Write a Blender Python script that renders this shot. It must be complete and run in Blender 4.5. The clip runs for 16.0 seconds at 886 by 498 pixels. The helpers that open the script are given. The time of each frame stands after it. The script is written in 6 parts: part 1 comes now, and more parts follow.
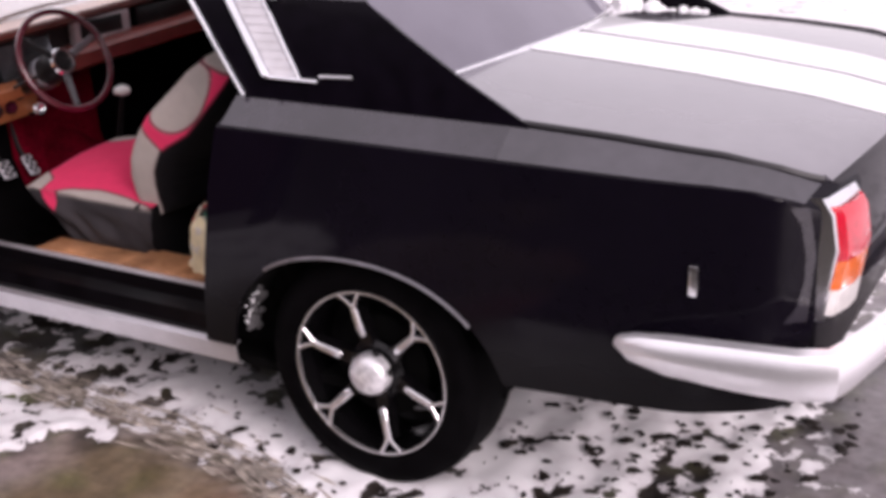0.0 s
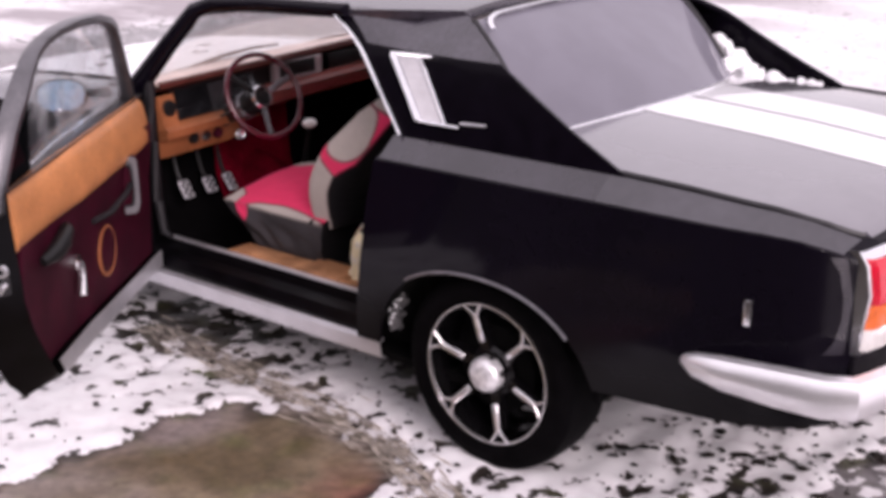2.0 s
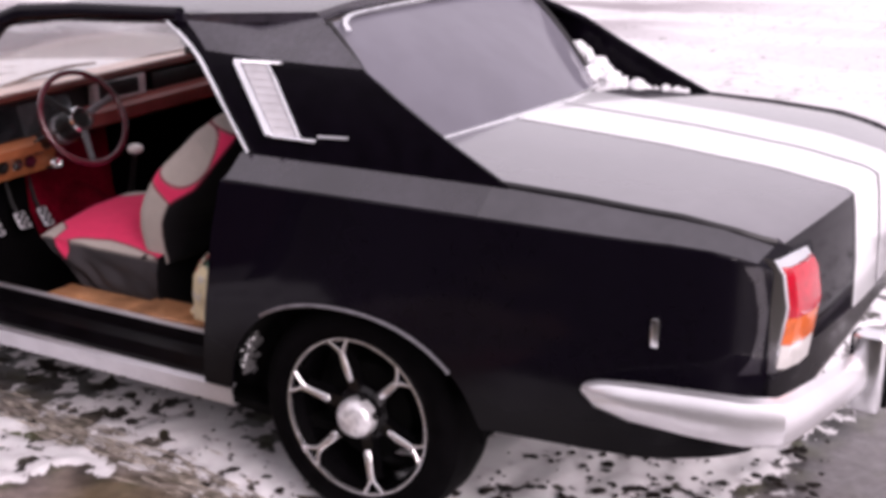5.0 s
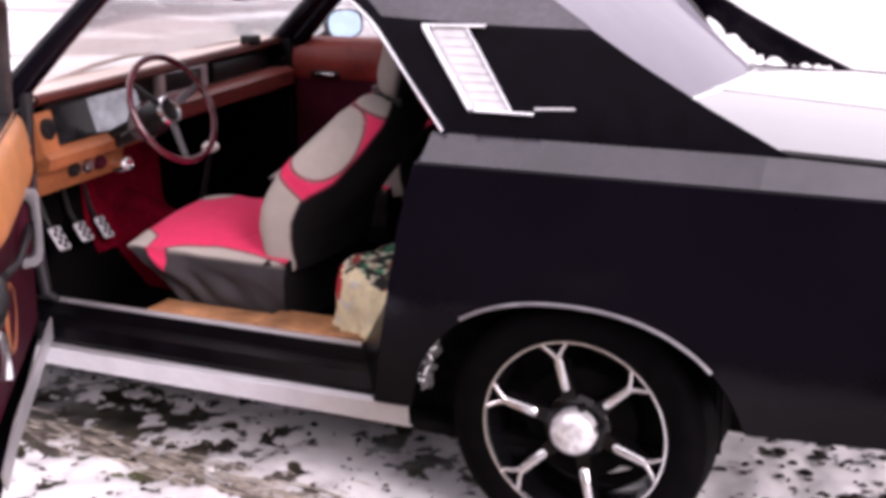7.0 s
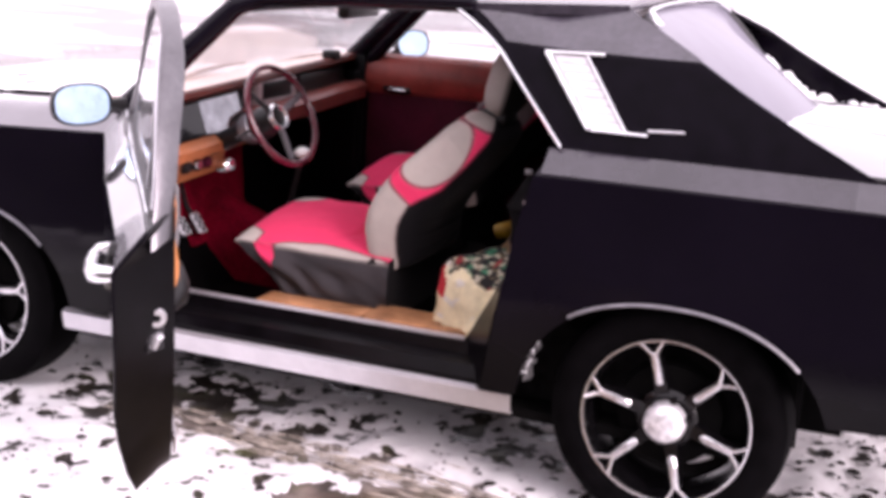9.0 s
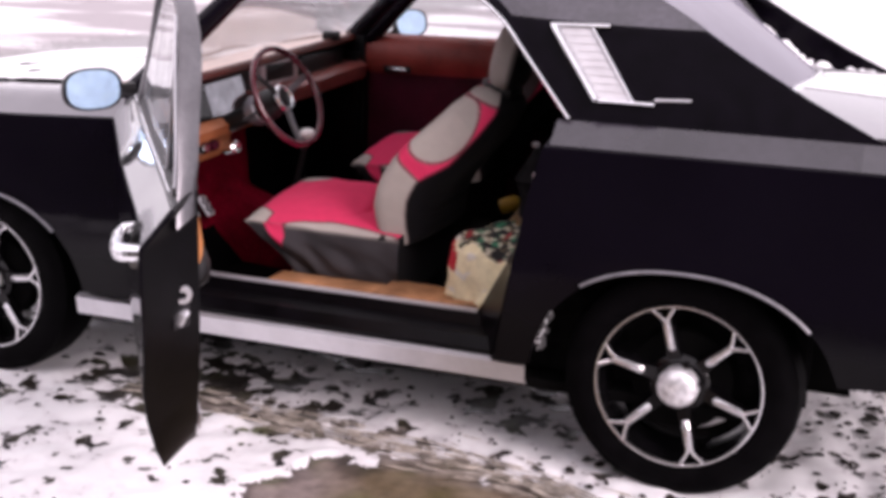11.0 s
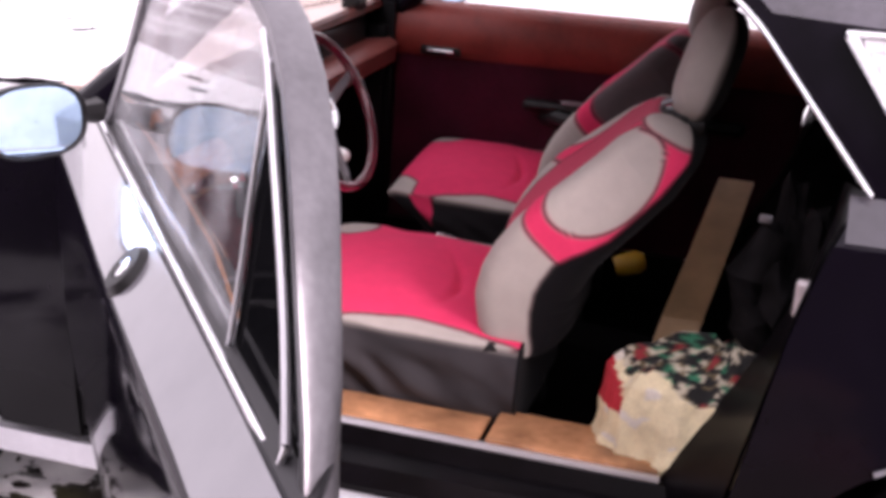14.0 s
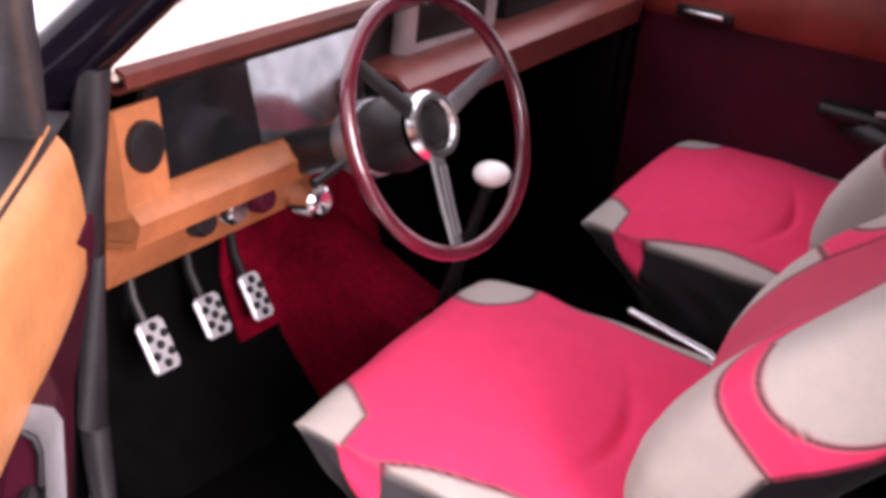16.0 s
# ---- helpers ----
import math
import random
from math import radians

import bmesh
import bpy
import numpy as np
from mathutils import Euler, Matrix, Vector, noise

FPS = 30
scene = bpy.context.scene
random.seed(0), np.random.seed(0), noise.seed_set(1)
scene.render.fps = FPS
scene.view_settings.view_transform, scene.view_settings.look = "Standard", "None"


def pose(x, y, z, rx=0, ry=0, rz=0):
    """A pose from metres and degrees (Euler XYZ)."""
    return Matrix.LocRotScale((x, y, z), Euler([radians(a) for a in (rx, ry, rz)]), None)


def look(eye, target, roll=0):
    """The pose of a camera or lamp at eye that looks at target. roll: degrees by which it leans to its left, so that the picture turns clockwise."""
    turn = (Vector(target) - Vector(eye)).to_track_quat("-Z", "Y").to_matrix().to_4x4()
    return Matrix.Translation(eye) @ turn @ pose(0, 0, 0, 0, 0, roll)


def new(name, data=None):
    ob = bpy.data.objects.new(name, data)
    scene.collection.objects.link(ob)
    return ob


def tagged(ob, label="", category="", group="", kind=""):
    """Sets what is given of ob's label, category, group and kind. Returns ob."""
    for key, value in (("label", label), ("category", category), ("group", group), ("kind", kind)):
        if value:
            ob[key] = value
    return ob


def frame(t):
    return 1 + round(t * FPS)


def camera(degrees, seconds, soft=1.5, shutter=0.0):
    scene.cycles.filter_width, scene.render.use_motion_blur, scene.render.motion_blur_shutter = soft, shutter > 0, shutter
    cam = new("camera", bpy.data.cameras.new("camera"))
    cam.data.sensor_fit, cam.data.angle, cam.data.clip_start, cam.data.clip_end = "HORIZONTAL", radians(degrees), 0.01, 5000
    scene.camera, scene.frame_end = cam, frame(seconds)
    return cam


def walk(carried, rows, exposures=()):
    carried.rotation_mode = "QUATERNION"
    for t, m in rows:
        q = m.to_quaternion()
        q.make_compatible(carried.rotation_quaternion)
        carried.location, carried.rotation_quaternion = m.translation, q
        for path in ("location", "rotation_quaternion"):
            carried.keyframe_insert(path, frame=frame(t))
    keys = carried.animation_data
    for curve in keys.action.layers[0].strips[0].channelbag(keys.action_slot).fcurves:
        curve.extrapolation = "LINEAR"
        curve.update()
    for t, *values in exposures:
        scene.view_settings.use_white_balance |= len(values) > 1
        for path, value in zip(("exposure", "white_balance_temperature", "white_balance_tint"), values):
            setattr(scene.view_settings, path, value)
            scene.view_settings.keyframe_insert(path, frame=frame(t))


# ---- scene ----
cam = camera(39.4, 16.0, soft=4.2)
PATH = [
    (0, (1.736, -2.551, 1.839), (0.789, -0.933, 1.143), -1.8),
    (0.5, (1.862, -2.697, 1.881), (0.86, -1.083, 1.254), -0.5),
    (1, (2.021, -2.898, 1.917), (0.991, -1.298, 1.303), 0.7),
    (1.5, (2.136, -2.995, 1.954), (1.052, -1.432, 1.336), 1.1),
    (2, (2.262, -2.952, 2.007), (1.052, -1.49, 1.375), -0.5),
    (2.5, (2.386, -2.987, 2.02), (1.061, -1.625, 1.394), -1.6),
    (3, (2.423, -3.025, 1.963), (1.092, -1.66, 1.358), -1.3),
    (3.5, (2.355, -3.02, 1.906), (1.198, -1.5, 1.313), -0.1),
    (3.7, (2.31, -3.007, 1.892), (1.259, -1.411, 1.303), 0.5),
    (6, (1.431, -2.578, 1.731), (0.505, -0.896, 1.172), -0.4),
    (6.5, (1.131, -2.694, 1.618), (0.286, -0.962, 1.084), -0.7),
    (7, (0.851, -2.813, 1.618), (0.087, -1.042, 1.09), -0.0),
    (7.5, (0.624, -2.966, 1.614), (-0.055, -1.153, 1.112), 2.8),
    (8, (0.431, -3.132, 1.641), (-0.167, -1.29, 1.142), 4.3),
    (8.5, (0.443, -3.207, 1.663), (-0.179, -1.375, 1.158), 3.9),
    (9, (0.573, -3.296, 1.646), (-0.125, -1.488, 1.151), 3.0),
    (11.3, (0.518, -3.369, 1.627), (-0.164, -1.563, 1.104), 1.3),
    (11.5, (0.502, -3.369, 1.627), (-0.201, -1.571, 1.103), 1.0),
    (12, (0.323, -3.14, 1.64), (-0.366, -1.343, 1.095), 0.6),
    (12.5, (0.036, -2.968, 1.635), (-0.571, -1.145, 1.079), 2.0),
    (13, (-0.199, -2.691, 1.617), (-0.757, -0.855, 1.051), 2.7),
    (13.5, (-0.39, -2.411, 1.616), (-0.898, -0.571, 1.019), 3.6),
    (14, (-0.542, -2.098, 1.588), (-1.023, -0.259, 0.967), 4.2),
    (14.5, (-0.631, -1.853, 1.586), (-1.13, -0.032, 0.929), 4.5),
    (15, (-0.605, -1.467, 1.567), (-1.242, 0.291, 0.859), 4.8),
    (15.5, (-0.657, -1.136, 1.494), (-1.415, 0.567, 0.77), 5.4),
    (16, (-0.672, -0.917, 1.525), (-1.594, 0.664, 0.719), 6.5),
]
walk(cam, [(t, look(eye, target, roll)) for t, eye, target, roll in PATH], [(0, -0.34, 6500, 29), (1.5, -0.33, 6500, 29), (2.5, -0.46, 6500, 30), (3.7, -0.48, 6500, 30), (5.8, -0.33, 6500, 30), (7.0, 0.18, 6500, 30), (8.3, 0.46, 6500, 33), (9.2, 0.38, 6500, 33), (11.3, -0.14, 6500, 29), (12.5, 0.0, 6500, 31), (13.5, 0.28, 6500, 32), (14.5, 0.52, 6500, 33), (15.2, 0.76, 6500, 31), (16, 0.98, 6500, 30)])

# ---- world and light: bright overcast winter sky ----
world = bpy.data.worlds.new("world")
scene.world = world
world.use_nodes = True
wn, wl = world.node_tree.nodes, world.node_tree.links
bg = wn["Background"]
sky = wn.new("ShaderNodeTexSky")
sky.sky_type, sky.sun_disc = "NISHITA", False
sky.sun_elevation, sky.sun_rotation = radians(24.7), radians(115.6)
sky.air_density, sky.dust_density, sky.ozone_density = 1.0, 4.0, 1.0
co = wn.new("ShaderNodeTexCoord")
sep = wn.new("ShaderNodeSeparateXYZ")
ramp = wn.new("ShaderNodeMapRange")
ramp.inputs[1].default_value, ramp.inputs[2].default_value = 0.0, 1.0
ramp.inputs[3].default_value, ramp.inputs[4].default_value = 12.5, 17.0
wl.new(co.outputs["Generated"], sep.inputs[0])
wl.new(sep.outputs[2], ramp.inputs[0])
cloud = wn.new("ShaderNodeMix")
cloud.data_type = "RGBA"
cloud.inputs[0].default_value = 0.9
wl.new(sky.outputs[0], cloud.inputs[6])
wl.new(ramp.outputs[0], cloud.inputs[7])
wl.new(cloud.outputs[2], bg.inputs[0])
bg.inputs[1].default_value = 0.108
sun = new("sun", bpy.data.lights.new("sun", "SUN"))
sun.data.energy, sun.data.angle, sun.data.color = 3.2, radians(30), (1.0, 0.96, 0.92)
sun.matrix_world = look((4.8, -2.3, 2.45), (0, 0, 0))


# ---- materials ----
def mat(name, color, rough=0.5, metal=0.0, vary=0.0, scale=8.0, bump=0.0, bscale=60.0, coat=0.0, spec=0.5, attr="", fine=0.0, sheen=0.0):
    """A principled surface with colour variation at two scales, fine relief, and, with attr, its colour from that attribute."""
    m = bpy.data.materials.new(name)
    m.use_nodes = True
    n, l = m.node_tree.nodes, m.node_tree.links
    p = n["Principled BSDF"]
    p.inputs["Roughness"].default_value, p.inputs["Metallic"].default_value = rough, metal
    p.inputs["Coat Weight"].default_value, p.inputs["Coat Roughness"].default_value = coat, 0.04
    p.inputs["Specular IOR Level"].default_value = spec
    p.inputs["Sheen Weight"].default_value = sheen
    co = n.new("ShaderNodeTexCoord")
    base = n.new("ShaderNodeRGB")
    base.outputs[0].default_value = (*color, 1)
    src = base.outputs[0]
    if attr:
        a = n.new("ShaderNodeAttribute")
        a.attribute_name = attr
        src = a.outputs["Color"]
    for amount, sc in ((vary, scale), (fine, scale * 9)):
        if amount:
            tx = n.new("ShaderNodeTexNoise")
            tx.inputs["Scale"].default_value, tx.inputs["Detail"].default_value = sc, 6
            l.new(co.outputs["Object"], tx.inputs["Vector"])
            mr = n.new("ShaderNodeMapRange")
            mr.inputs[1].default_value, mr.inputs[2].default_value = 0.3, 0.7
            mr.inputs[3].default_value, mr.inputs[4].default_value = 1 - amount, 1 + amount
            l.new(tx.outputs[0], mr.inputs[0])
            mul = n.new("ShaderNodeMix")
            mul.data_type, mul.blend_type = "RGBA", "MULTIPLY"
            mul.inputs[0].default_value = 1
            l.new(src, mul.inputs[6])
            l.new(mr.outputs[0], mul.inputs[7])
            src = mul.outputs[2]
    l.new(src, p.inputs["Base Color"])
    if bump:
        tb = n.new("ShaderNodeTexNoise")
        tb.inputs["Scale"].default_value, tb.inputs["Detail"].default_value = bscale, 4
        l.new(co.outputs["Object"], tb.inputs["Vector"])
        bp = n.new("ShaderNodeBump")
        bp.inputs["Strength"].default_value, bp.inputs["Distance"].default_value = bump, 0.01
        l.new(tb.outputs[0], bp.inputs["Height"])
        l.new(bp.outputs[0], p.inputs["Normal"])
    return m


def glass_mat(name, tint, gloss=0.02, film=0.0, film_color=(0.7, 0.7, 0.72), uneven=0.15, power=5.0):
    """Thin glass: clear with mirror gloss by Fresnel, and a share of dull film (dirt, dark tint, reflected sky)."""
    m = bpy.data.materials.new(name)
    m.use_nodes = True
    n, l = m.node_tree.nodes, m.node_tree.links
    n.remove(n["Principled BSDF"])
    tr, gl, lw, pw, fr, mx = (n.new("ShaderNode" + k) for k in ("BsdfTransparent", "BsdfGlossy", "LayerWeight", "Math", "MapRange", "MixShader"))
    tr.inputs[0].default_value = (*tint, 1)
    gl.inputs["Roughness"].default_value = gloss
    pw.operation = "POWER"
    pw.inputs[1].default_value = power
    fr.inputs[3].default_value = 0.04
    l.new(lw.outputs["Facing"], pw.inputs[0])
    l.new(pw.outputs[0], fr.inputs[0])
    l.new(fr.outputs[0], mx.inputs[0])
    l.new(tr.outputs[0], mx.inputs[1])
    l.new(gl.outputs[0], mx.inputs[2])
    last = mx
    if film:
        df, mf, tx, mr, co = (n.new("ShaderNode" + k) for k in ("BsdfDiffuse", "MixShader", "TexNoise", "MapRange", "TexCoord"))
        df.inputs[0].default_value = (*film_color, 1)
        tx.inputs["Scale"].default_value, tx.inputs["Detail"].default_value = 6, 10
        mr.inputs[1].default_value, mr.inputs[2].default_value = 0.4, 0.62
        mr.inputs[3].default_value, mr.inputs[4].default_value = film * (1 - uneven), min(1, film * (1 + uneven))
        l.new(co.outputs["Object"], tx.inputs["Vector"])
        l.new(tx.outputs[0], mr.inputs[0])
        l.new(mr.outputs[0], mf.inputs[0])
        l.new(mx.outputs[0], mf.inputs[1])
        l.new(df.outputs[0], mf.inputs[2])
        last = mf
    l.new(last.outputs[0], n["Material Output"].inputs[0])
    return m


PAINT = mat("black_paint", (0.0044, 0.0032, 0.0064), 0.07, vary=0.12, scale=3, fine=0.08, spec=0.15, bump=0.02, bscale=5)
# a thin film of road dirt on the lowest part of the body, with a ragged upper edge
pn, pl = PAINT.node_tree.nodes, PAINT.node_tree.links
pco, pse, pno, padd, pmr, pro, pmx = (pn.new("ShaderNode" + k) for k in ("TexCoord", "SeparateXYZ", "TexNoise", "Math", "MapRange", "MapRange", "Mix"))
pno.inputs["Scale"].default_value, pno.inputs["Detail"].default_value = 5, 8
pl.new(pco.outputs["Object"], pse.inputs[0])
pl.new(pco.outputs["Object"], pno.inputs["Vector"])
padd.operation = "MULTIPLY_ADD"
padd.inputs[1].default_value = 0.16
pl.new(pno.outputs[0], padd.inputs[0])
pl.new(pse.outputs[2], padd.inputs[2])
for k, v in ((1, 0.72), (2, 0.56), (3, 0.0), (4, 1.0)):
    pmr.inputs[k].default_value = v
pl.new(padd.outputs[0], pmr.inputs[0])
pro.inputs[3].default_value, pro.inputs[4].default_value = 0.07, 0.32
pl.new(pmr.outputs[0], pro.inputs[0])
pb = pn["Principled BSDF"]
pl.new(pro.outputs[0], pb.inputs["Roughness"])
pmx.data_type = "RGBA"
pl.new(pmr.outputs[0], pmx.inputs[0])
pl.new(pb.inputs["Base Color"].links[0].from_socket, pmx.inputs[6])
pmx.inputs[7].default_value = (0.0034, 0.0029, 0.0038, 1)
pl.new(pmx.outputs[2], pb.inputs["Base Color"])
# pale copy of the black paint, its sky reflection mixed into the colour
SKYDECK = mat("paint_with_sky_grey", (0.150, 0.143, 0.160), 0.20, vary=0.14, scale=1.6, fine=0.05, spec=0.6, bump=0.03, bscale=40, coat=1.0)
# greyer copies of the black paint: reflected sky is put into the colour
SHOULDER = mat("paint_with_sky_sheen", (0.024, 0.021, 0.028), 0.15, vary=0.35, scale=3, fine=0.15, spec=0.75, bump=0.015, bscale=9)
SKYSIDE = mat("paint_with_paler_sky_sheen", (0.042, 0.039, 0.047), 0.16, vary=0.3, scale=3, fine=0.1, spec=0.75, bump=0.015, bscale=9)
JAMB = mat("jamb_paint", (0.0022, 0.0019, 0.0026), 0.32, vary=0.5, scale=12, fine=0.4, spec=0.14)
VINYL = mat("black_vinyl", (0.0032, 0.0022, 0.0044), 0.16, vary=0.3, scale=20, bump=0.02, bscale=60, spec=0.06)
UNDER = mat("underbody", (0.002, 0.0018, 0.0018), 0.9, vary=0.5, scale=10, spec=0.1)
# unseen underside made pale to bounce light onto the snow beneath the tail
BOUNCE = mat("bounce_grey_underbody", (0.30, 0.285, 0.28), 0.85, vary=0.4, scale=8, fine=0.2, spec=0.2)
CHROME = mat("chrome", (0.86, 0.86, 0.88), 0.2, metal=1.0, vary=0.08, scale=14, fine=0.06)
BUMPER = mat("weathered_chrome", (0.93, 0.92, 0.94), 0.32, metal=0.8, vary=0.05, scale=6, fine=0.02)
TRIM = mat("dull_trim", (0.26, 0.25, 0.27), 0.45, metal=0.8, vary=0.2, scale=20)
ALU = mat("dull_aluminium", (0.72, 0.71, 0.74), 0.42, metal=0.8, vary=0.1, scale=6, fine=0.03)
WHITEP = mat("white_stripe_paint", (0.86, 0.86, 0.88), 0.2, vary=0.05, scale=6, coat=1.0)
RUBBER = mat("tyre_rubber", (0.0024, 0.0021, 0.0025), 0.6, vary=0.4, scale=18, bump=0.15, bscale=90, spec=0.03)
SEAL = mat("rubber_seal", (0.012, 0.011, 0.013), 0.5, vary=0.3, scale=30)
RIMBLK = mat("rim_black", (0.0028, 0.0025, 0.003), 0.25, vary=0.4, scale=30, coat=0.1, spec=0.3)
RIMALU = mat("machined_rim_edge", (0.78, 0.77, 0.79), 0.25, metal=0.9, vary=0.1, scale=40)
LENSR = mat("red_lens", (0.55, 0.012, 0.03), 0.15, vary=0.2, scale=40, coat=0.8)
LENSO = mat("orange_lens", (0.75, 0.14, 0.02), 0.15, vary=0.2, scale=40, coat=0.8)
LENSW = mat("clear_lens", (0.75, 0.72, 0.7), 0.15, vary=0.1, scale=40, coat=0.8)
# brown trim darkened in its colour for the shadow along the dash edge
DASHBR = mat("shaded_brown_dash_trim", (0.085, 0.019, 0.014), 0.45, vary=0.3, scale=8, fine=0.1, bump=0.1, bscale=160, spec=0.2)
# lit copy of the orange leatherette: skylight on the open door in its colour
TANLIT = mat("sky_lit_orange_leatherette", (0.56, 0.225, 0.085), 0.36, vary=0.18, scale=7, fine=0.10, bump=0.12, bscale=160)
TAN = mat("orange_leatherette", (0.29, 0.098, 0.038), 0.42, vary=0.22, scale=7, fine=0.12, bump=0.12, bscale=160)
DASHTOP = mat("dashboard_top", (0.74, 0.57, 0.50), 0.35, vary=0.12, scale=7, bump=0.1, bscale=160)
DARKSPOKE = mat("dark_grey_spoke", (0.055, 0.052, 0.056), 0.35, vary=0.2, scale=30)
RADIOGR = mat("satin_grey_radio", (0.58, 0.53, 0.54), 0.3, vary=0.12, scale=20, metal=0.3)
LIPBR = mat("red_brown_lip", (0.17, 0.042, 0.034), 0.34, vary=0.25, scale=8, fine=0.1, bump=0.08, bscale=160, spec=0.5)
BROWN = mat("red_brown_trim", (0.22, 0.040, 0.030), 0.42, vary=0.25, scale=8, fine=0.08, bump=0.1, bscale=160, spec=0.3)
MAROON = mat("maroon_trim", (0.040, 0.003, 0.011), 0.55, vary=0.35, scale=6, fine=0.15, bump=0.12, bscale=140, spec=0.15)
CARPET = mat("red_carpet", (0.14, 0.0018, 0.011), 0.95, vary=0.35, scale=9, fine=0.3, bump=0.5, bscale=220, spec=0.05)
MAT_BLK = mat("black_floor_mat", (0.0018, 0.0015, 0.0018), 0.85, vary=0.4, scale=16, bump=0.2, bscale=120, spec=0.04)
PLASTIC = mat("black_plastic", (0.009, 0.0085, 0.009), 0.4, vary=0.3, scale=24, spec=0.3)
GREYPL = mat("grey_plastic", (0.42, 0.39, 0.40), 0.35, vary=0.15, scale=24)
BOARD = mat("tan_floor_board", (0.52, 0.255, 0.125), 0.20, vary=0.55, scale=6, fine=0.10, bump=0.12, bscale=14)
FABRIC = mat("seat_cover_fabric", (0.5, 0.5, 0.5), 0.9, attr="fabric", fine=0.03, scale=30, vary=0.04, bump=0.06, bscale=300, sheen=0.03, spec=0.15)
WINE = mat("wine_red_wheel_rim", (0.075, 0.006, 0.014), 0.22, vary=0.2, scale=14, coat=0.7)
WHITEK = mat("white_knob", (0.85, 0.84, 0.82), 0.25, vary=0.05, scale=20)
CLOTH = mat("patterned_cloth", (0.7, 0.6, 0.3), 0.9, attr="fabric", vary=0.12, scale=24, fine=0.1, bump=0.3, bscale=60)
BEIGE = mat("tan_cardboard", (0.36, 0.225, 0.11), 0.6, vary=0.2, scale=12, bump=0.1, bscale=90)
DARKCL = mat("dark_cloth", (0.005, 0.0045, 0.005), 0.9, vary=0.8, scale=22, bump=0.4, bscale=40, spec=0.1)
YELLOW = mat("yellow_plastic", (0.40, 0.23, 0.012), 0.5, vary=0.1, scale=20)
SNOW = mat("wet_snow", (0.88, 0.88, 0.90), 0.6, vary=0.05, scale=5, fine=0.05, bump=0.5, bscale=45)
GLASS = glass_mat("clear_glass", (0.96, 0.97, 0.97), 0.01, film=0.02)
DOORGLASS = glass_mat("door_glass", (0.90, 0.91, 0.92), 0.01, film=0.13, uneven=0.8)
FRAME = mat("satin_frame_paint", (0.15, 0.145, 0.155), 0.34, metal=0.8, vary=0.2, scale=10, fine=0.1)
QUARTER = glass_mat("dark_quarter_light", (0.05, 0.05, 0.055), 0.03, film=0.75, film_color=(0.006, 0.006, 0.007), power=9.0)
# dark glass; the grey film colour stands in for reflected sky
REARGLASS = glass_mat("sky_film_rear_glass", (0.10, 0.10, 0.11), 0.08, film=0.55, film_color=(0.28, 0.27, 0.32), uneven=0.05, power=3.2)
HUBCAP = mat("mottled_hub_metal", (0.80, 0.79, 0.81), 0.36, metal=0.55, vary=0.35, scale=45, fine=0.1, bump=0.25, bscale=70)
GLOSSBLK = mat("tinted_instrument_cover", (0.28, 0.28, 0.30), 0.07, metal=0.92, vary=0.3, scale=16, bump=0.02, bscale=8)
# black vinyl lightened in its base colour to stand for mirrored sky
SKYVINYL = mat("vinyl_with_sky_sheen", (0.034, 0.030, 0.040), 0.16, vary=0.4, scale=5, fine=0.2, spec=0.9, bump=0.02, bscale=8)
DARKGLOSS = mat("cover_outside_glare", (0.006, 0.006, 0.007), 0.12, vary=0.3, scale=16, spec=0.35)
LOUVRE = mat("louvre_paint", (0.66, 0.65, 0.68), 0.3, vary=0.10, scale=20)
# the blue of the reflected sky is put into the mirror's tint
MIRROR = mat("mirror_glass", (0.58, 0.78, 1.0), 0.03, metal=1.0, vary=0.08, scale=25)


# ---- mesh helpers ----
# how far the tail is drawn in at its corners, and how far its middle bows out
TAIL, BOW = 0.05, 0.08


def finish(name, me, parent, label, smooth):
    ob = new(name, me)
    if parent is not None:
        root = parent
        while root.parent is not None:
            root = root.parent
        ob.parent = parent
        if root.name == "car":
            for v in me.vertices:
                v.co.x += clamp((v.co.x - 0.93) / 0.26) * (BOW * max(0.0, 1 - ((v.co.y - MID) / 0.80) ** 2) - TAIL)
        me.transform(Matrix.Translation(-root.location))
    if smooth:
        me.polygons.foreach_set("use_smooth", [True] * len(me.polygons))
        me.set_sharp_from_angle(angle=radians(smooth))
    if label:
        ob["label"] = label
    return ob


def part(name, bm, material, parent=None, label="", smooth=38):
    """Links a bmesh as one mesh object under a thing or a part."""
    me = bpy.data.meshes.new(name)
    bmesh.ops.remove_doubles(bm, verts=bm.verts, dist=1e-5)
    bmesh.ops.recalc_face_normals(bm, faces=bm.faces)
    bm.to_mesh(me)
    bm.free()
    me.materials.append(material)
    return finish(name, me, parent, label, smooth)


def grid(rows, thick=0.0, loop=False, caps=False, bm=None, out=None):
    """A sheet through rows of points; thick gives it depth, loop closes each row, caps close the two ends."""
    bm = bm or bmesh.new()
    vs = [[bm.verts.new(p) for p in r] for r in rows]
    made = []
    for a, b in zip(vs, vs[1:]):
        k = len(a)
        for i in range(k if loop else k - 1):
            q = [a[i], a[(i + 1) % k], b[(i + 1) % k], b[i]]
            if len({tuple(round(c, 6) for c in v.co) for v in q}) >= 3:
                made.append(bm.faces.new(q))
    if caps:
        made += [bm.faces.new(vs[0][::-1]), bm.faces.new(vs[-1])]
    if thick:
        thicken(bm, abs(thick), out)
    return bm


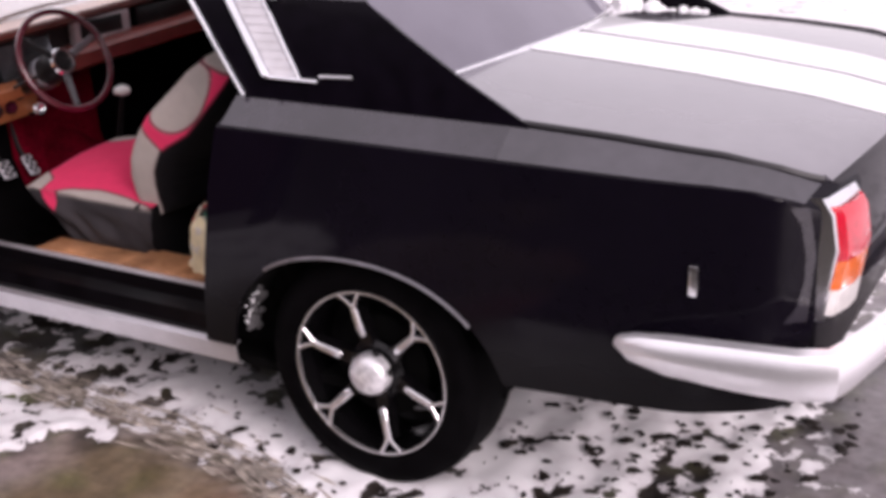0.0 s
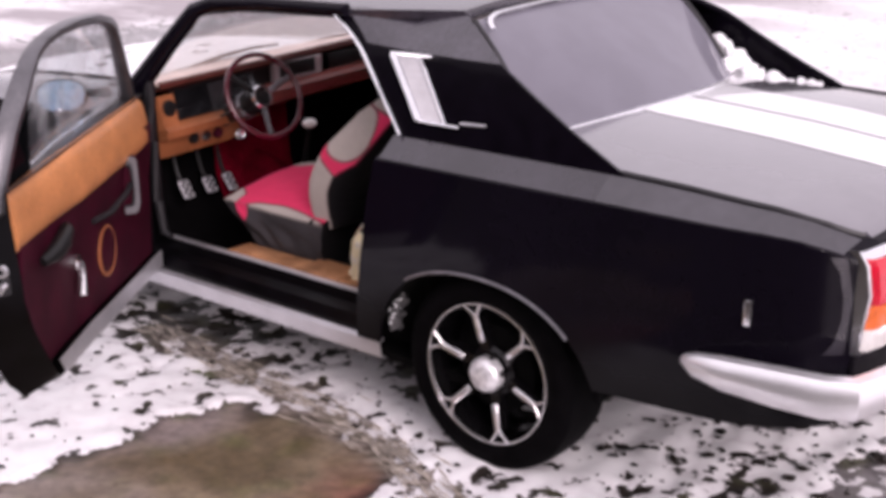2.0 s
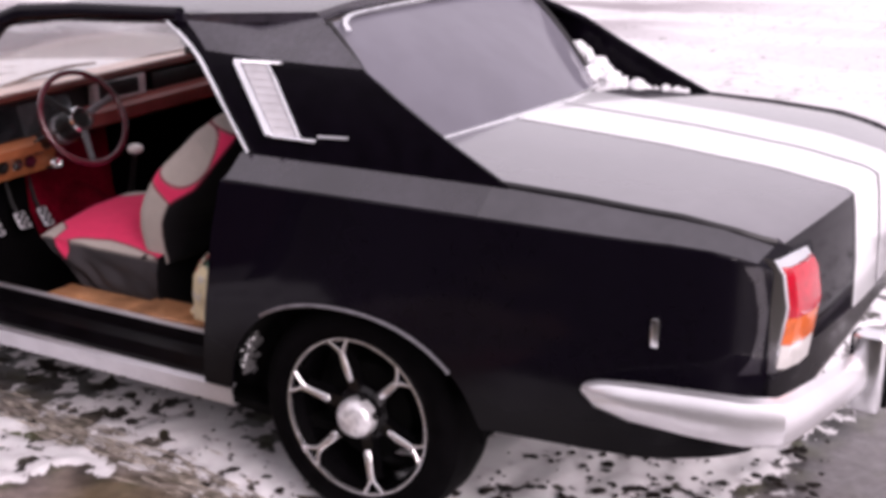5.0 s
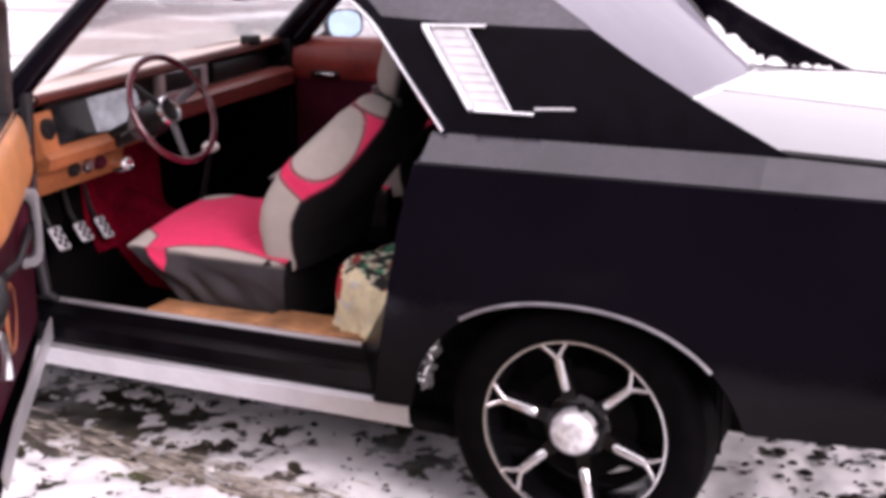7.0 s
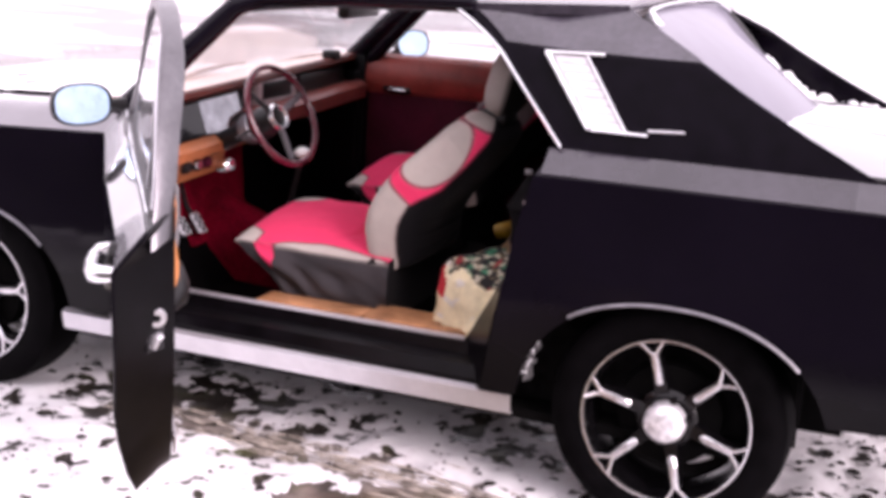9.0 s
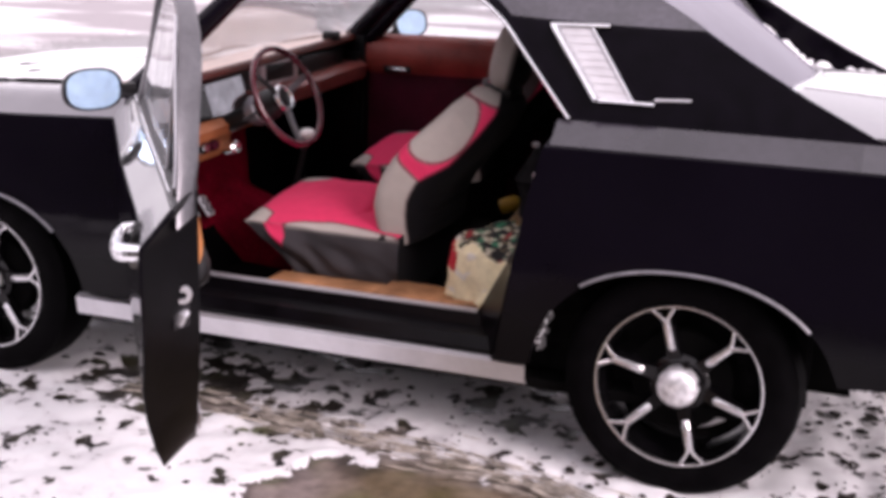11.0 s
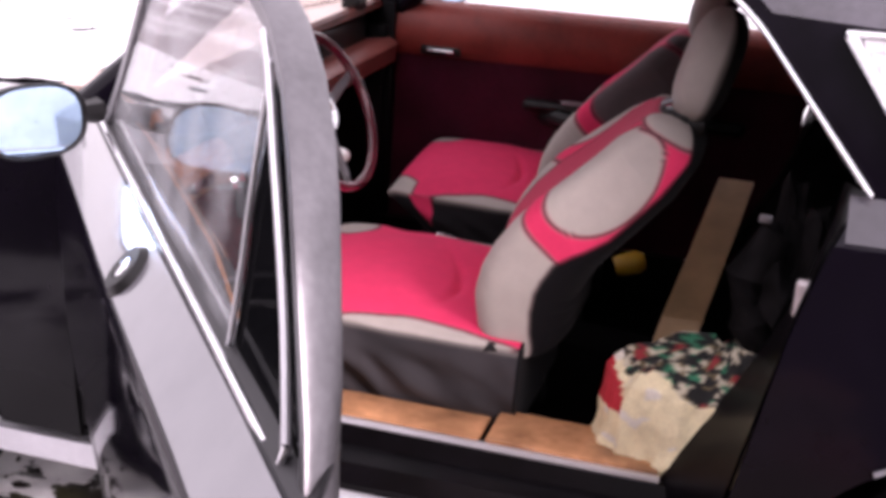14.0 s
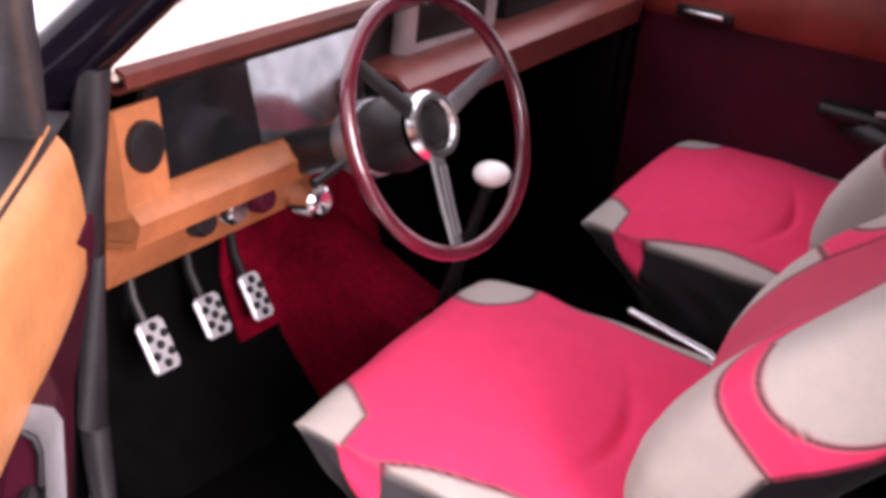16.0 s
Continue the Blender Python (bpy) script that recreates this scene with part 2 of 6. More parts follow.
def thicken(bm, t, out=None):
    """Gives an open sheet depth on the side away from out (by default: towards the car's middle)."""
    bmesh.ops.remove_doubles(bm, verts=bm.verts, dist=1e-5)
    bmesh.ops.recalc_face_normals(bm, faces=bm.faces)
    mid, nrm = Vector(), Vector()
    area = 1e-9
    for f in bm.faces:
        k = f.calc_area()
        mid += f.calc_center_median() * k
        nrm += f.normal * k
        area += k
    mid /= area
    away = Vector(out) if out else mid - Vector((-1.0, 0.83, 0.75))
    if nrm.dot(away) < 0:
        bmesh.ops.reverse_faces(bm, faces=bm.faces)
    bm.normal_update()
    old = list(bm.faces)
    rim = [e for e in bm.edges if e.is_boundary]
    twin = {v: bm.verts.new(v.co - v.normal * t) for v in list(bm.verts)}
    for f in old:
        bm.faces.new([twin[v] for v in reversed(f.verts)])
    for e in rim:
        f = e.link_faces[0]
        a, b = e.verts
        for lp in f.loops:
            if lp.edge == e:
                a, b = lp.vert, lp.link_loop_next.vert
        bm.faces.new((b, a, twin[a], twin[b]))


def box(x0, x1, y0, y1, z0, z1, bevel=0.0, seg=2, bm=None):
    bm = bm or bmesh.new()
    m = Matrix.Translation(((x0 + x1) / 2, (y0 + y1) / 2, (z0 + z1) / 2)) @ Matrix.Diagonal((x1 - x0, y1 - y0, z1 - z0, 1))
    r = bmesh.ops.create_cube(bm, size=1, matrix=m)
    if bevel:
        es = list({e for v in r["verts"] for e in v.link_edges})
        bmesh.ops.bevel(bm, geom=es, offset=bevel, segments=seg, profile=0.5, affect="EDGES")
    return bm


def tube(points, r, n=8, flat=1.0, up=(0, 0, 1), bm=None, close=False):
    """A bar along points; r may be a list; flat scales it along the second axis."""
    pts = [Vector(p) for p in points]
    rows = []
    for i, p in enumerate(pts):
        if close:
            d = pts[(i + 1) % len(pts)] - pts[i - 1]
        else:
            d = pts[min(i + 1, len(pts) - 1)] - pts[max(i - 1, 0)]
        d.normalize()
        a = d.cross(Vector(up))
        if a.length < 1e-4:
            a = d.cross(Vector((1, 0, 0)))
        a.normalize()
        b = a.cross(d)
        rr = r[i] if isinstance(r, (list, tuple)) else r
        rows.append([p + a * (math.cos(2 * math.pi * k / n) * rr) + b * (math.sin(2 * math.pi * k / n) * rr * flat) for k in range(n)])
    if close:
        rows.append(rows[0])
    return grid(rows, loop=True, caps=not close, bm=bm)


def lathe(profile, centre, axis, n=48, bm=None, caps=False):
    """Turns (radius, along) pairs round an axis through centre."""
    ax = Vector(axis).normalized()
    a = ax.orthogonal().normalized()
    b = ax.cross(a)
    c = Vector(centre)
    rows = [[c + ax * h + (a * math.cos(2 * math.pi * k / n) + b * math.sin(2 * math.pi * k / n)) * r for k in range(n)] for r, h in profile]
    return grid(rows, loop=True, caps=caps, bm=bm)


def blob(centre, size, n=3, rough=0.0, seed=0, bm=None):
    bm = bm or bmesh.new()
    r = bmesh.ops.create_icosphere(bm, subdivisions=n, radius=1)
    for v in r["verts"]:
        k = 1 + rough * noise.noise(v.co * 1.7 + Vector((seed * 3.1, 0, 0))) + rough * 0.5 * noise.noise(v.co * 4 + Vector((0, seed * 2.3, 0)))
        v.co = Vector(centre) + Vector((v.co.x * size[0], v.co.y * size[1], v.co.z * size[2])) * k
    return bm


def lerp(a, b, t):
    return a + (b - a) * t


def clamp(t):
    return max(0.0, min(1.0, t))


def ip(x, xs, ys):
    return float(np.interp(x, xs, ys))


def along(path, t):
    """The point at share t of a polyline's length."""
    ls = [math.dist(a, b) for a, b in zip(path, path[1:])]
    d = t * sum(ls)
    for a, b, k in zip(path, path[1:], ls):
        if d <= k or b is path[-1]:
            return tuple(lerp(p, q, min(1, d / k)) for p, q in zip(a, b))
        d -= k


def flip(p):
    """The mirror image of a point across the car's middle."""
    return Vector((p[0], 2 * MID - p[1], p[2]))


# ---- the car: nose to -x, its left side to -y ----
MID = 0.83
HUB = 0.337
FRONT = -2.46
car = new("car")
car.location = (-1.0, MID, 0)
tagged(car, "glossy black two-door car with white deck stripes and driver door open", "car")


def crease(x):
    return ip(x, [-3.3, -2.9, -2.45, -1.83, -0.4, 0.95, 1.06, 1.13, 1.18, 1.22], [0.845, 0.915, 0.945, 0.972, 1.010, 1.012, 1.006, 0.994, 0.978, 0.958])


def rise(x):
    """Height of the sloping shoulder over the crease."""
    return ip(x, [0.42, 0.7, 0.95, 1.2], [0.07, 0.060, 0.044, 0.026])


def taper(x):
    return 0.075 * clamp((x - 0.75) / 0.48) ** 2 + 0.055 * clamp((x - 1.06) / 0.17) ** 2.6 + 0.12 * clamp((-2.75 - x) / 0.55) ** 2


def side_y(x, z):
    c = crease(x)
    y = -0.065 + 0.035 * max(0.0, (0.66 - z) / 0.34) ** 2 if z <= c else -0.065 + (z - c) / rise(x) * 0.09
    return y + taper(x)


def arch(x, centre, low):
    d = abs(x - centre) / 0.44
    return max(low, HUB + 0.352 * (1 - d ** 2.2) ** (1 / 2.2)) if d < 1 else low


def side_panel(x0, x1, bottom, front_edge=None, rear_edge=None, extra=(), n=110):
    """Outer skin of the left side between x0 and x1, over the crease to the top edge."""
    rows = []
    xs = sorted({*[lerp(x0, x1, i / n) for i in range(n + 1)], *[c + s * 0.44 + e for c in (0, FRONT) for s in (-1, 1) for e in (-0.004, 0.004) if x0 < c + s * 0.44 < x1]})
    for x in xs:
        u = (x - x0) / (x1 - x0)
        c, b = crease(x), bottom(x)
        zs = [lerp(b, c, v) for v in (0, 0.08, 0.16, 0.25, 0.35, 0.45, 0.55, 0.65, 0.75, 0.85, 0.93, 0.97, 0.99)] + [c + h * rise(x) for h in (0, 0.04, 0.14, 0.5, 0.86, 1.0)]
        row = []
        for z in zs:
            X = x
            if front_edge:
                X += (front_edge(z) - x0) * (1 - u) ** 10
            if rear_edge:
                X += (rear_edge(z) - x1) * u ** 6
            row.append(Vector((X, side_y(X, z), z)))
        for y, dz in extra:
            row.append(Vector((x, y, c + dz)))
        rows.append(row)
    return rows


def both(name, rows, material, thick=0.0, label=""):
    """The same sheet on the left and the right side of the car."""
    part(name, grid(rows, thick), material, car, label)
    part(name, grid([[flip(p) for p in r] for r in rows], thick), material, car, label)


def quarter_low(x):
    return arch(x, 0, 0.345 if x < 0 else ip(x, [0.44, 0.9, 1.25], [0.42, 0.45, 0.50]))


quarter = side_panel(-0.55, 1.20, quarter_low,
                     front_edge=lambda z: ip(z, [0.33, 0.45, 0.85, 1.0, 1.09], [-0.55, -0.53, -0.46, -0.42, -0.37]),
                     rear_edge=lambda z: ip(z, [0.5, 0.68, 0.86, 0.98, 1.08], [1.19, 1.215, 1.225, 1.212, 1.197]))
both("quarter_panel", quarter, PAINT, -0.012)
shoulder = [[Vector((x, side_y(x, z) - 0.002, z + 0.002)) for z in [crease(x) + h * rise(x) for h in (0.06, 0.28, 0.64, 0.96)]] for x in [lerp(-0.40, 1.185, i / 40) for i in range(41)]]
both("shoulder", shoulder[:22], SHOULDER, 0.003, "sloping black shoulder, sky reflection put into its colour")
both("shoulder", shoulder[21:], SKYSIDE, 0.003, "rear black shoulder, paler sky reflection put into its colour")
# the same painted sky sheen runs down the rounded end of the panel
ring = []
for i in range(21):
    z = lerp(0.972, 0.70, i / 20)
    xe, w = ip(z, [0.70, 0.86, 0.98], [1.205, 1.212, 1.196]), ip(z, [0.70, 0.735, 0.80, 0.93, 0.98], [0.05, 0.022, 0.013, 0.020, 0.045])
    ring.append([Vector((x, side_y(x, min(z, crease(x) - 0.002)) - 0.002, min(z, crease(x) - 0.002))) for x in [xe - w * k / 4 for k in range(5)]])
both("end_sheen", ring, SHOULDER, 0.002)
fender = side_panel(-3.22, -1.83, lambda x: arch(x, FRONT, ip(x, [-3.3, -2.9], [0.5, 0.42]) if x < FRONT else 0.36), extra=((0.07, 0.074), (0.14, 0.075), (0.195, 0.074)))
both("front_fender", fender, PAINT, -0.012)
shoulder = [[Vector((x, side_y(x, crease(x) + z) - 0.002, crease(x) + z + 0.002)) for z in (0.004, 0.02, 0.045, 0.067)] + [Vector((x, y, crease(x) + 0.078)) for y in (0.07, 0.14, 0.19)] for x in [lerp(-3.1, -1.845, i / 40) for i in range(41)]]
both("shoulder", shoulder, SKYDECK, 0.003, "fender top with painted-in sky reflection")

# arch trims and liners
for cx in (0, FRONT):
    pts = []
    for i in range(25):
        a = radians(lerp(40, 128, i / 24))
        px = 0.445 * abs(math.cos(a)) ** 0.9 * (1 if math.cos(a) > 0 else -1)
        pz = arch(px + cx, cx, HUB)
        pts.append(Vector((px + cx, side_y(px + cx, pz) - 0.004, pz + 0.002)))
    part("arch_trim", tube(pts, 0.0055, 6), TRIM, car, "thin bright wheel arch trim")
    part("arch_trim", tube([flip(p) for p in pts], 0.0055, 6), TRIM, car, "thin bright wheel arch trim")
    liner = [[Vector((cx + 0.45 * math.cos(a), y, HUB + 0.365 * math.sin(a))) for a in [radians(lerp(15, 165, k / 20)) for k in range(21)]] for y in (-0.02, 0.15, 0.36)]
    both("arch_liner", liner, UNDER, 0.006)
    for s in (0, 1):
        b = box(cx - 0.46, cx + 0.46, 0.36, 0.37, 0.25, 0.72)
        if s:
            for v in b.verts:
                v.co = flip(v.co)
        part("arch_liner", b, UNDER, car)

# trunk lid with a rear drop face
def deck_z(x, y):
    s = abs(y - MID) / 0.80
    e = ip(x, [0.2, 0.45, 0.7, 0.95, 1.1, 1.2], [1.086, 1.086, 1.077, 1.060, 1.036, 1.004])
    c = ip(x, [0.2, 0.7, 1.0, 1.2], [1.158, 1.124, 1.092, 1.050])
    return lerp(c, e, s ** 2.4)


def lid_rows(y0, y1, n, lift=0.0, x0=0.04, drop=True):
    rows = []
    for j in range(n + 1):
        y = lerp(y0, y1, j / n)
        r = []
        for x in [lerp(x0, 1.16, i / 24) for i in range(25)]:
            Y = MID + (y - MID) * (1 - taper(x) / 0.8)
            r.append(Vector((x, Y, deck_z(x, y) + lift)))
        y = MID + (y - MID) * (1 - taper(1.2) / 0.8)
        z = deck_z(1.2, y)
        r += [Vector((1.18, y, z + lift)), Vector((1.197 + lift, y, z - 0.012 + lift))]
        if drop:
            r += [Vector((1.206 + lift, y, z - 0.06)), Vector((1.218 + lift, y, 0.86)), Vector((1.222 + lift, y, 0.72))]
        rows.append(r)
    return rows


lid = part("trunk_lid", grid(lid_rows(0.032, 2 * MID - 0.032, 60, drop=False), -0.014), SKYDECK, car, "trunk lid with painted-in sky reflection")
part("lid_drop", grid([r[-4:] for r in lid_rows(0.032, 2 * MID - 0.032, 40)], -0.012), PAINT, lid, "glossy black rear face")
for f in (Vector, flip):
    part("lid_gap", tube([f((x, 0.0285 + taper(x), deck_z(x, 0.032) + 0.001)) for x in [lerp(0.46, 1.185, i / 24) for i in range(25)]], 0.0085, 6), SEAL, car)
    rows = [[f((x, -0.067 + taper(x) + d * 0.1, c - d)), f((x, -0.045 + taper(x), c + 0.25 * rise(x) - d)), f((x, -0.02 + taper(x), c + 0.53 * rise(x) - d)), f((x, 0.024 + taper(x), c + rise(x) - d)), f((x, 0.16, c + 1.05 * rise(x) - d)), f((x, 0.26, c + 1.1 * rise(x) - d))] for x, c, d in ((1.17, crease(1.17), 0.0), (1.195, crease(1.195), 0.003), (1.211, crease(1.2), 0.016), (1.219, crease(1.2), 0.045), (1.219, crease(1.2), 0.11))]
    part("tail_corner", grid(rows, 0.008), PAINT, car)
for y0, y1 in ((0.55, 0.815), (0.845, 1.11)):
    part("deck_stripe", grid(lid_rows(y0, y1, 8, 0.003), 0.002), WHITEP, car, "broad white stripe on the deck")
# gutter strips beside the lid
both("lid_gutter", [[Vector((x, 0.022 + taper(x), crease(x) + 0.9 * rise(x))), Vector((x, 0.046 + taper(x), crease(x) + 0.7 * rise(x)))] for x in [lerp(0.2, 1.14, i / 20) for i in range(21)]], JAMB, 0.004)
# rear panel and lamps
part("rear_panel", box(1.17, 1.205, 0.09, 2 * MID - 0.09, 0.50, 0.99, 0.01), PAINT, car)
for s in (0, 1):
    f = flip if s else Vector
    zs = [0.700, 0.78, 0.87, 0.95, 0.985]
    xo = [1.228, 1.238, 1.25, 1.236, 1.212]
    shell = [[f((x - 0.05, 0.046, z)), f((x, 0.052, z)), f((x + 0.006, 0.066, z)), f((x + 0.006, 0.21, z)), f((x - 0.05, 0.23, z))] for x, z in zip(xo, zs)]
    tl = part("tail_lamp", grid(shell, 0.006), CHROME, car, "upright tail lamp in a chrome frame")
    for nm, m, z0, z1 in (("red_lens", LENSR, 0.845, 0.968), ("orange_lens", LENSO, 0.775, 0.843), ("clear_lens", LENSW, 0.712, 0.773)):
        rows = []
        for i in range(7):
            z = lerp(z0, z1, i / 6)
            x = ip(z, zs, xo)
            rows.append([f((x + 0.004, 0.059, z)), f((x + 0.020, 0.070, z)), f((x + 0.026, 0.13, z)), f((x + 0.020, 0.192, z)), f((x + 0.004, 0.206, z))])
        part(nm, grid(rows, 0.008), m, tl)


# chrome bumpers with wrap-round ends
def bumper(xe, inward, tip, sign, zmid, name):
    sec = [(0.0, -1.0), (0.6, -0.86), (0.95, -0.45), (1.0, 0.0), (0.95, 0.5), (0.6, 0.9), (0.0, 1.0)]
    path = [(tip, -0.072, 0.30), (lerp(tip, xe, 0.08), -0.092, 0.62), (lerp(tip, xe, 0.25), -0.105, 0.86), (lerp(tip, xe, 0.6), -0.112, 1.0), (lerp(tip, xe, 0.86), -0.110, 1.05),
            (lerp(tip, xe, 0.97), -0.085, 1.05), (xe, -0.03, 1.03), (xe + sign * 0.015, 0.12, 0.95), (xe + sign * 0.03, 0.5, 0.92), (xe + sign * 0.035, MID, 0.92)]
    path = [(x, y + inward * clamp(abs(x - tip) / 0.3), h) for x, y, h in path]
    path += [(x, 2 * MID - y, h) for x, y, h in path[-2::-1]]
    rows = []
    for i, (x, y, h) in enumerate(path):
        a, b = path[max(0, i - 1)], path[min(len(path) - 1, i + 1)]
        d = Vector((b[0] - a[0], b[1] - a[1], 0)).normalized()
        nrm = Vector((d.y, -d.x, 0)) * sign
        zz = zmid + 0.02 * clamp((abs(x - tip)) / 0.5) - 0.02
        rows.append([Vector((x, y, zz)) + nrm * (o * 0.045 * min(1, h + 0.2)) + Vector((0, 0, k * 0.058 * h)) for o, k in sec])
    return part(name, grid(rows, 0.005), BUMPER, car, "chrome wrap-round bumper with snow-bright top")


rb = bumper(1.30, 0, 0.757, 1, 0.640, "rear_bumper")
for y in (0.32, 2 * MID - 0.32):
    g = part("bumper_guard", box(1.31, 1.40, y - 0.03, y + 0.03, 0.54, 0.76, 0.018, 3), CHROME, rb)
    part("rubber_strip", box(1.396, 1.41, y - 0.012, y + 0.012, 0.56, 0.74, 0.004), RUBBER, rb)
bumper(-3.26, 0.14, -2.95, -1, 0.60, "front_bumper")
part("rear_valance", box(1.10, 1.19, 0.06, 2 * MID - 0.06, 0.52, 0.6, 0.02), BOUNCE, car)

# emblem on the rear fender
part("emblem", box(0.912, 0.934, side_y(0.92, 0.79) - 0.008, side_y(0.92, 0.79) + 0.004, 0.755, 0.83, 0.004), CHROME, car, "small chrome emblem")

# roof, sail panels, pillars
def roof_z(x, y):
    s = abs(y - MID) / 0.73
    return ip(x, [-1.45, -1.2, -0.7, -0.26], [1.405, 1.437, 1.455, 1.460]) + 0.045 * (1 - s ** 2.2)


def roof_end(y):
    return ip(MID - abs(y - MID), [0.10, 0.21], [-0.72, -0.25])


roof = [[Vector((x, y, roof_z(x, y))) for x in [lerp(-1.45, roof_end(y), i / 16) for i in range(17)]] for y in [lerp(0.10, 2 * MID - 0.10, j / 40) for j in range(41)]]
part("roof", grid(roof, -0.03), SKYVINYL, car, "black vinyl-covered roof")
headl = [[p - Vector((0, 0, 0.045)) for p in r] for r in roof[4:-4]]
part("headlining", grid(headl, 0.005), GREYPL, car)
top_path = [(-0.685, 1.452), (-0.60, 1.462), (-0.26, 1.468), (-0.03, 1.355), (0.11, 1.272), (0.285, 1.178), (0.475, 1.086)]


def sail_y(z):
    return 0.018 + (z - 1.085) * 0.235


def sail_point(u, v, out=0.0):
    tx, tz = along(top_path, u)
    z = lerp(1.079, tz, v)
    y = sail_y(z) + 0.90 * clamp(u / 0.18) * max(0.0, z - 1.338)
    return Vector((lerp(lerp(-0.366, 0.478, u), tx, v) - 0.075 * (1 - u) ** 10 * clamp((v - 0.62) / 0.38) ** 2, y - out, z + out))


sail = [[sail_point(i / 30, k / 24) for k in range(25)] for i in range(31)]
both("sail_panel", sail, VINYL, 0.018, "black vinyl sail panel")
# where the roof rolls over, greyer vinyl carries the sky's reflection in its colour
rolled = []
for i in range(41):
    u = lerp(0.03, 0.56, i / 40)
    tz = along(top_path, u)[1]
    v0 = min(0.985, (1.341 + 0.014 * (1 - i / 40) ** 3 - 1.079) / (tz - 1.079))
    rolled.append([sail_point(u, lerp(v0, 1.0, k / 6), 0.0015) for k in range(7)])
both("roof_roll", rolled, SKYVINYL, 0.002, "rolled roof edge, grey with painted-in sky reflection")
strip = [Vector((lerp(-0.366, -0.688, v) - 0.075 * clamp((v - 0.62) / 0.38) ** 2, sail_y(lerp(1.083, 1.455, v)) - 0.006, lerp(1.083, 1.455, v))) for v in [k / 16 for k in range(17)]]
for f in (Vector, flip):
    part("pillar_trim", tube([f(p) for p in strip], 0.009, 8, 0.7), CHROME, car, "bright strip along the pillar edge")
    a_p = [(-1.90, 0.045, 0.99), (-1.83, 0.055, 1.05), (-1.62, 0.075, 1.25), (-1.46, 0.09, 1.395), (-1.36, 0.098, 1.428), (-1.1, 0.10, 1.446), (-0.68, 0.10, 1.455)]
    part("pillar", tube([f(p) for p in a_p], [0.050, 0.046, 0.044, 0.042, 0.036, 0.030, 0.026] if f is flip else [0.050, 0.046, 0.038, 0.033, 0.029, 0.026, 0.024], 10), PAINT, car)

# quarter vents
def on_sail(x, z, out):
    return Vector((x, sail_y(z) - out, z))


for f in (Vector, flip):
    fr = part("vent_frame", tube([f(on_sail(-0.447, 1.338, 0.008)), f(on_sail(-0.275, 1.342, 0.008))], 0.010, 8, 0.6), CHROME, car, "chrome-framed quarter vent")
    for a, b, r in (((-0.437, 1.335), (-0.292, 1.140), 0.018), ((-0.325, 1.335), (-0.188, 1.140), 0.007), ((-0.300, 1.138), (-0.128, 1.138), 0.010)):
        part("frame_bar", tube([f(on_sail(*a, 0.008)), f(on_sail(*b, 0.008))], r, 8, 0.7), CHROME, fr)
    part("backing", grid([[f(on_sail(-0.437, 1.335, 0.004)), f(on_sail(-0.325, 1.335, 0.004))], [f(on_sail(-0.292, 1.14, 0.004)), f(on_sail(-0.188, 1.14, 0.004))]], 0.003), LOUVRE, fr)
    for k in range(9):
        t = (k + 0.5) / 9
        z = lerp(1.333, 1.143, t)
        xa, xb = lerp(-0.428, -0.286, t), lerp(-0.330, -0.194, t)
        part("slat", grid([[f(on_sail(xa, z + 0.0095, 0.0075)), f(on_sail(xb, z + 0.0095, 0.0075))], [f(on_sail(xa, z - 0.0103, 0.0098)), f(on_sail(xb, z - 0.0103, 0.0098))]], 0.003), LOUVRE, fr)
    part("trim_line", tube([f(on_sail(-0.13, 1.15, 0.004)), f(on_sail(-0.03, 1.155, 0.004))], 0.004, 6), ALU, car)

# glass
def rear_glass(y, t):
    """The rear window, wrapped round towards its sides."""
    s = abs(y - MID) / 0.7
    return Vector((lerp(0.235 - 0.19 * s * s, -0.25 + 0.05 * s * s, t), y, lerp(1.155 - 0.055 * s * s, 1.452 - 0.012 * s * s, t) + 0.02 * math.sin(math.pi * t)))


def glass_edge(w, t):
    return rear_glass(MID + w * lerp(0.665, 0.63, t), t)


rg = [[glass_edge(w, i / 12) for i in range(13)] for w in [lerp(-1, 1, j / 28) for j in range(29)]]
part("rear_window", grid(rg, 0.005), REARGLASS, car, "sloping rear window, reflected sky put into its grey film")
part("window_trim", tube([glass_edge(w, 0.0) + Vector((0.008, 0, 0.004)) for w in [lerp(-1.04, 1.04, j / 24) for j in range(25)]], 0.012, 8, 0.7), CHROME, car, "bright strip under the rear window")
top_trim = [(-0.93, 0.86), (-0.915, 0.92), (-0.88, 0.965), (-0.82, 0.99)] + [(lerp(-0.75, 0.75, j / 20), 1.0) for j in range(21)] + [(0.82, 0.99), (0.88, 0.965), (0.915, 0.92), (0.93, 0.86)]
part("window_trim", tube([glass_edge(w, t) + Vector((0.008, 0, 0.012)) for w, t in top_trim], 0.010, 8, 0.7), CHROME, car, "bright strip over the rear window")
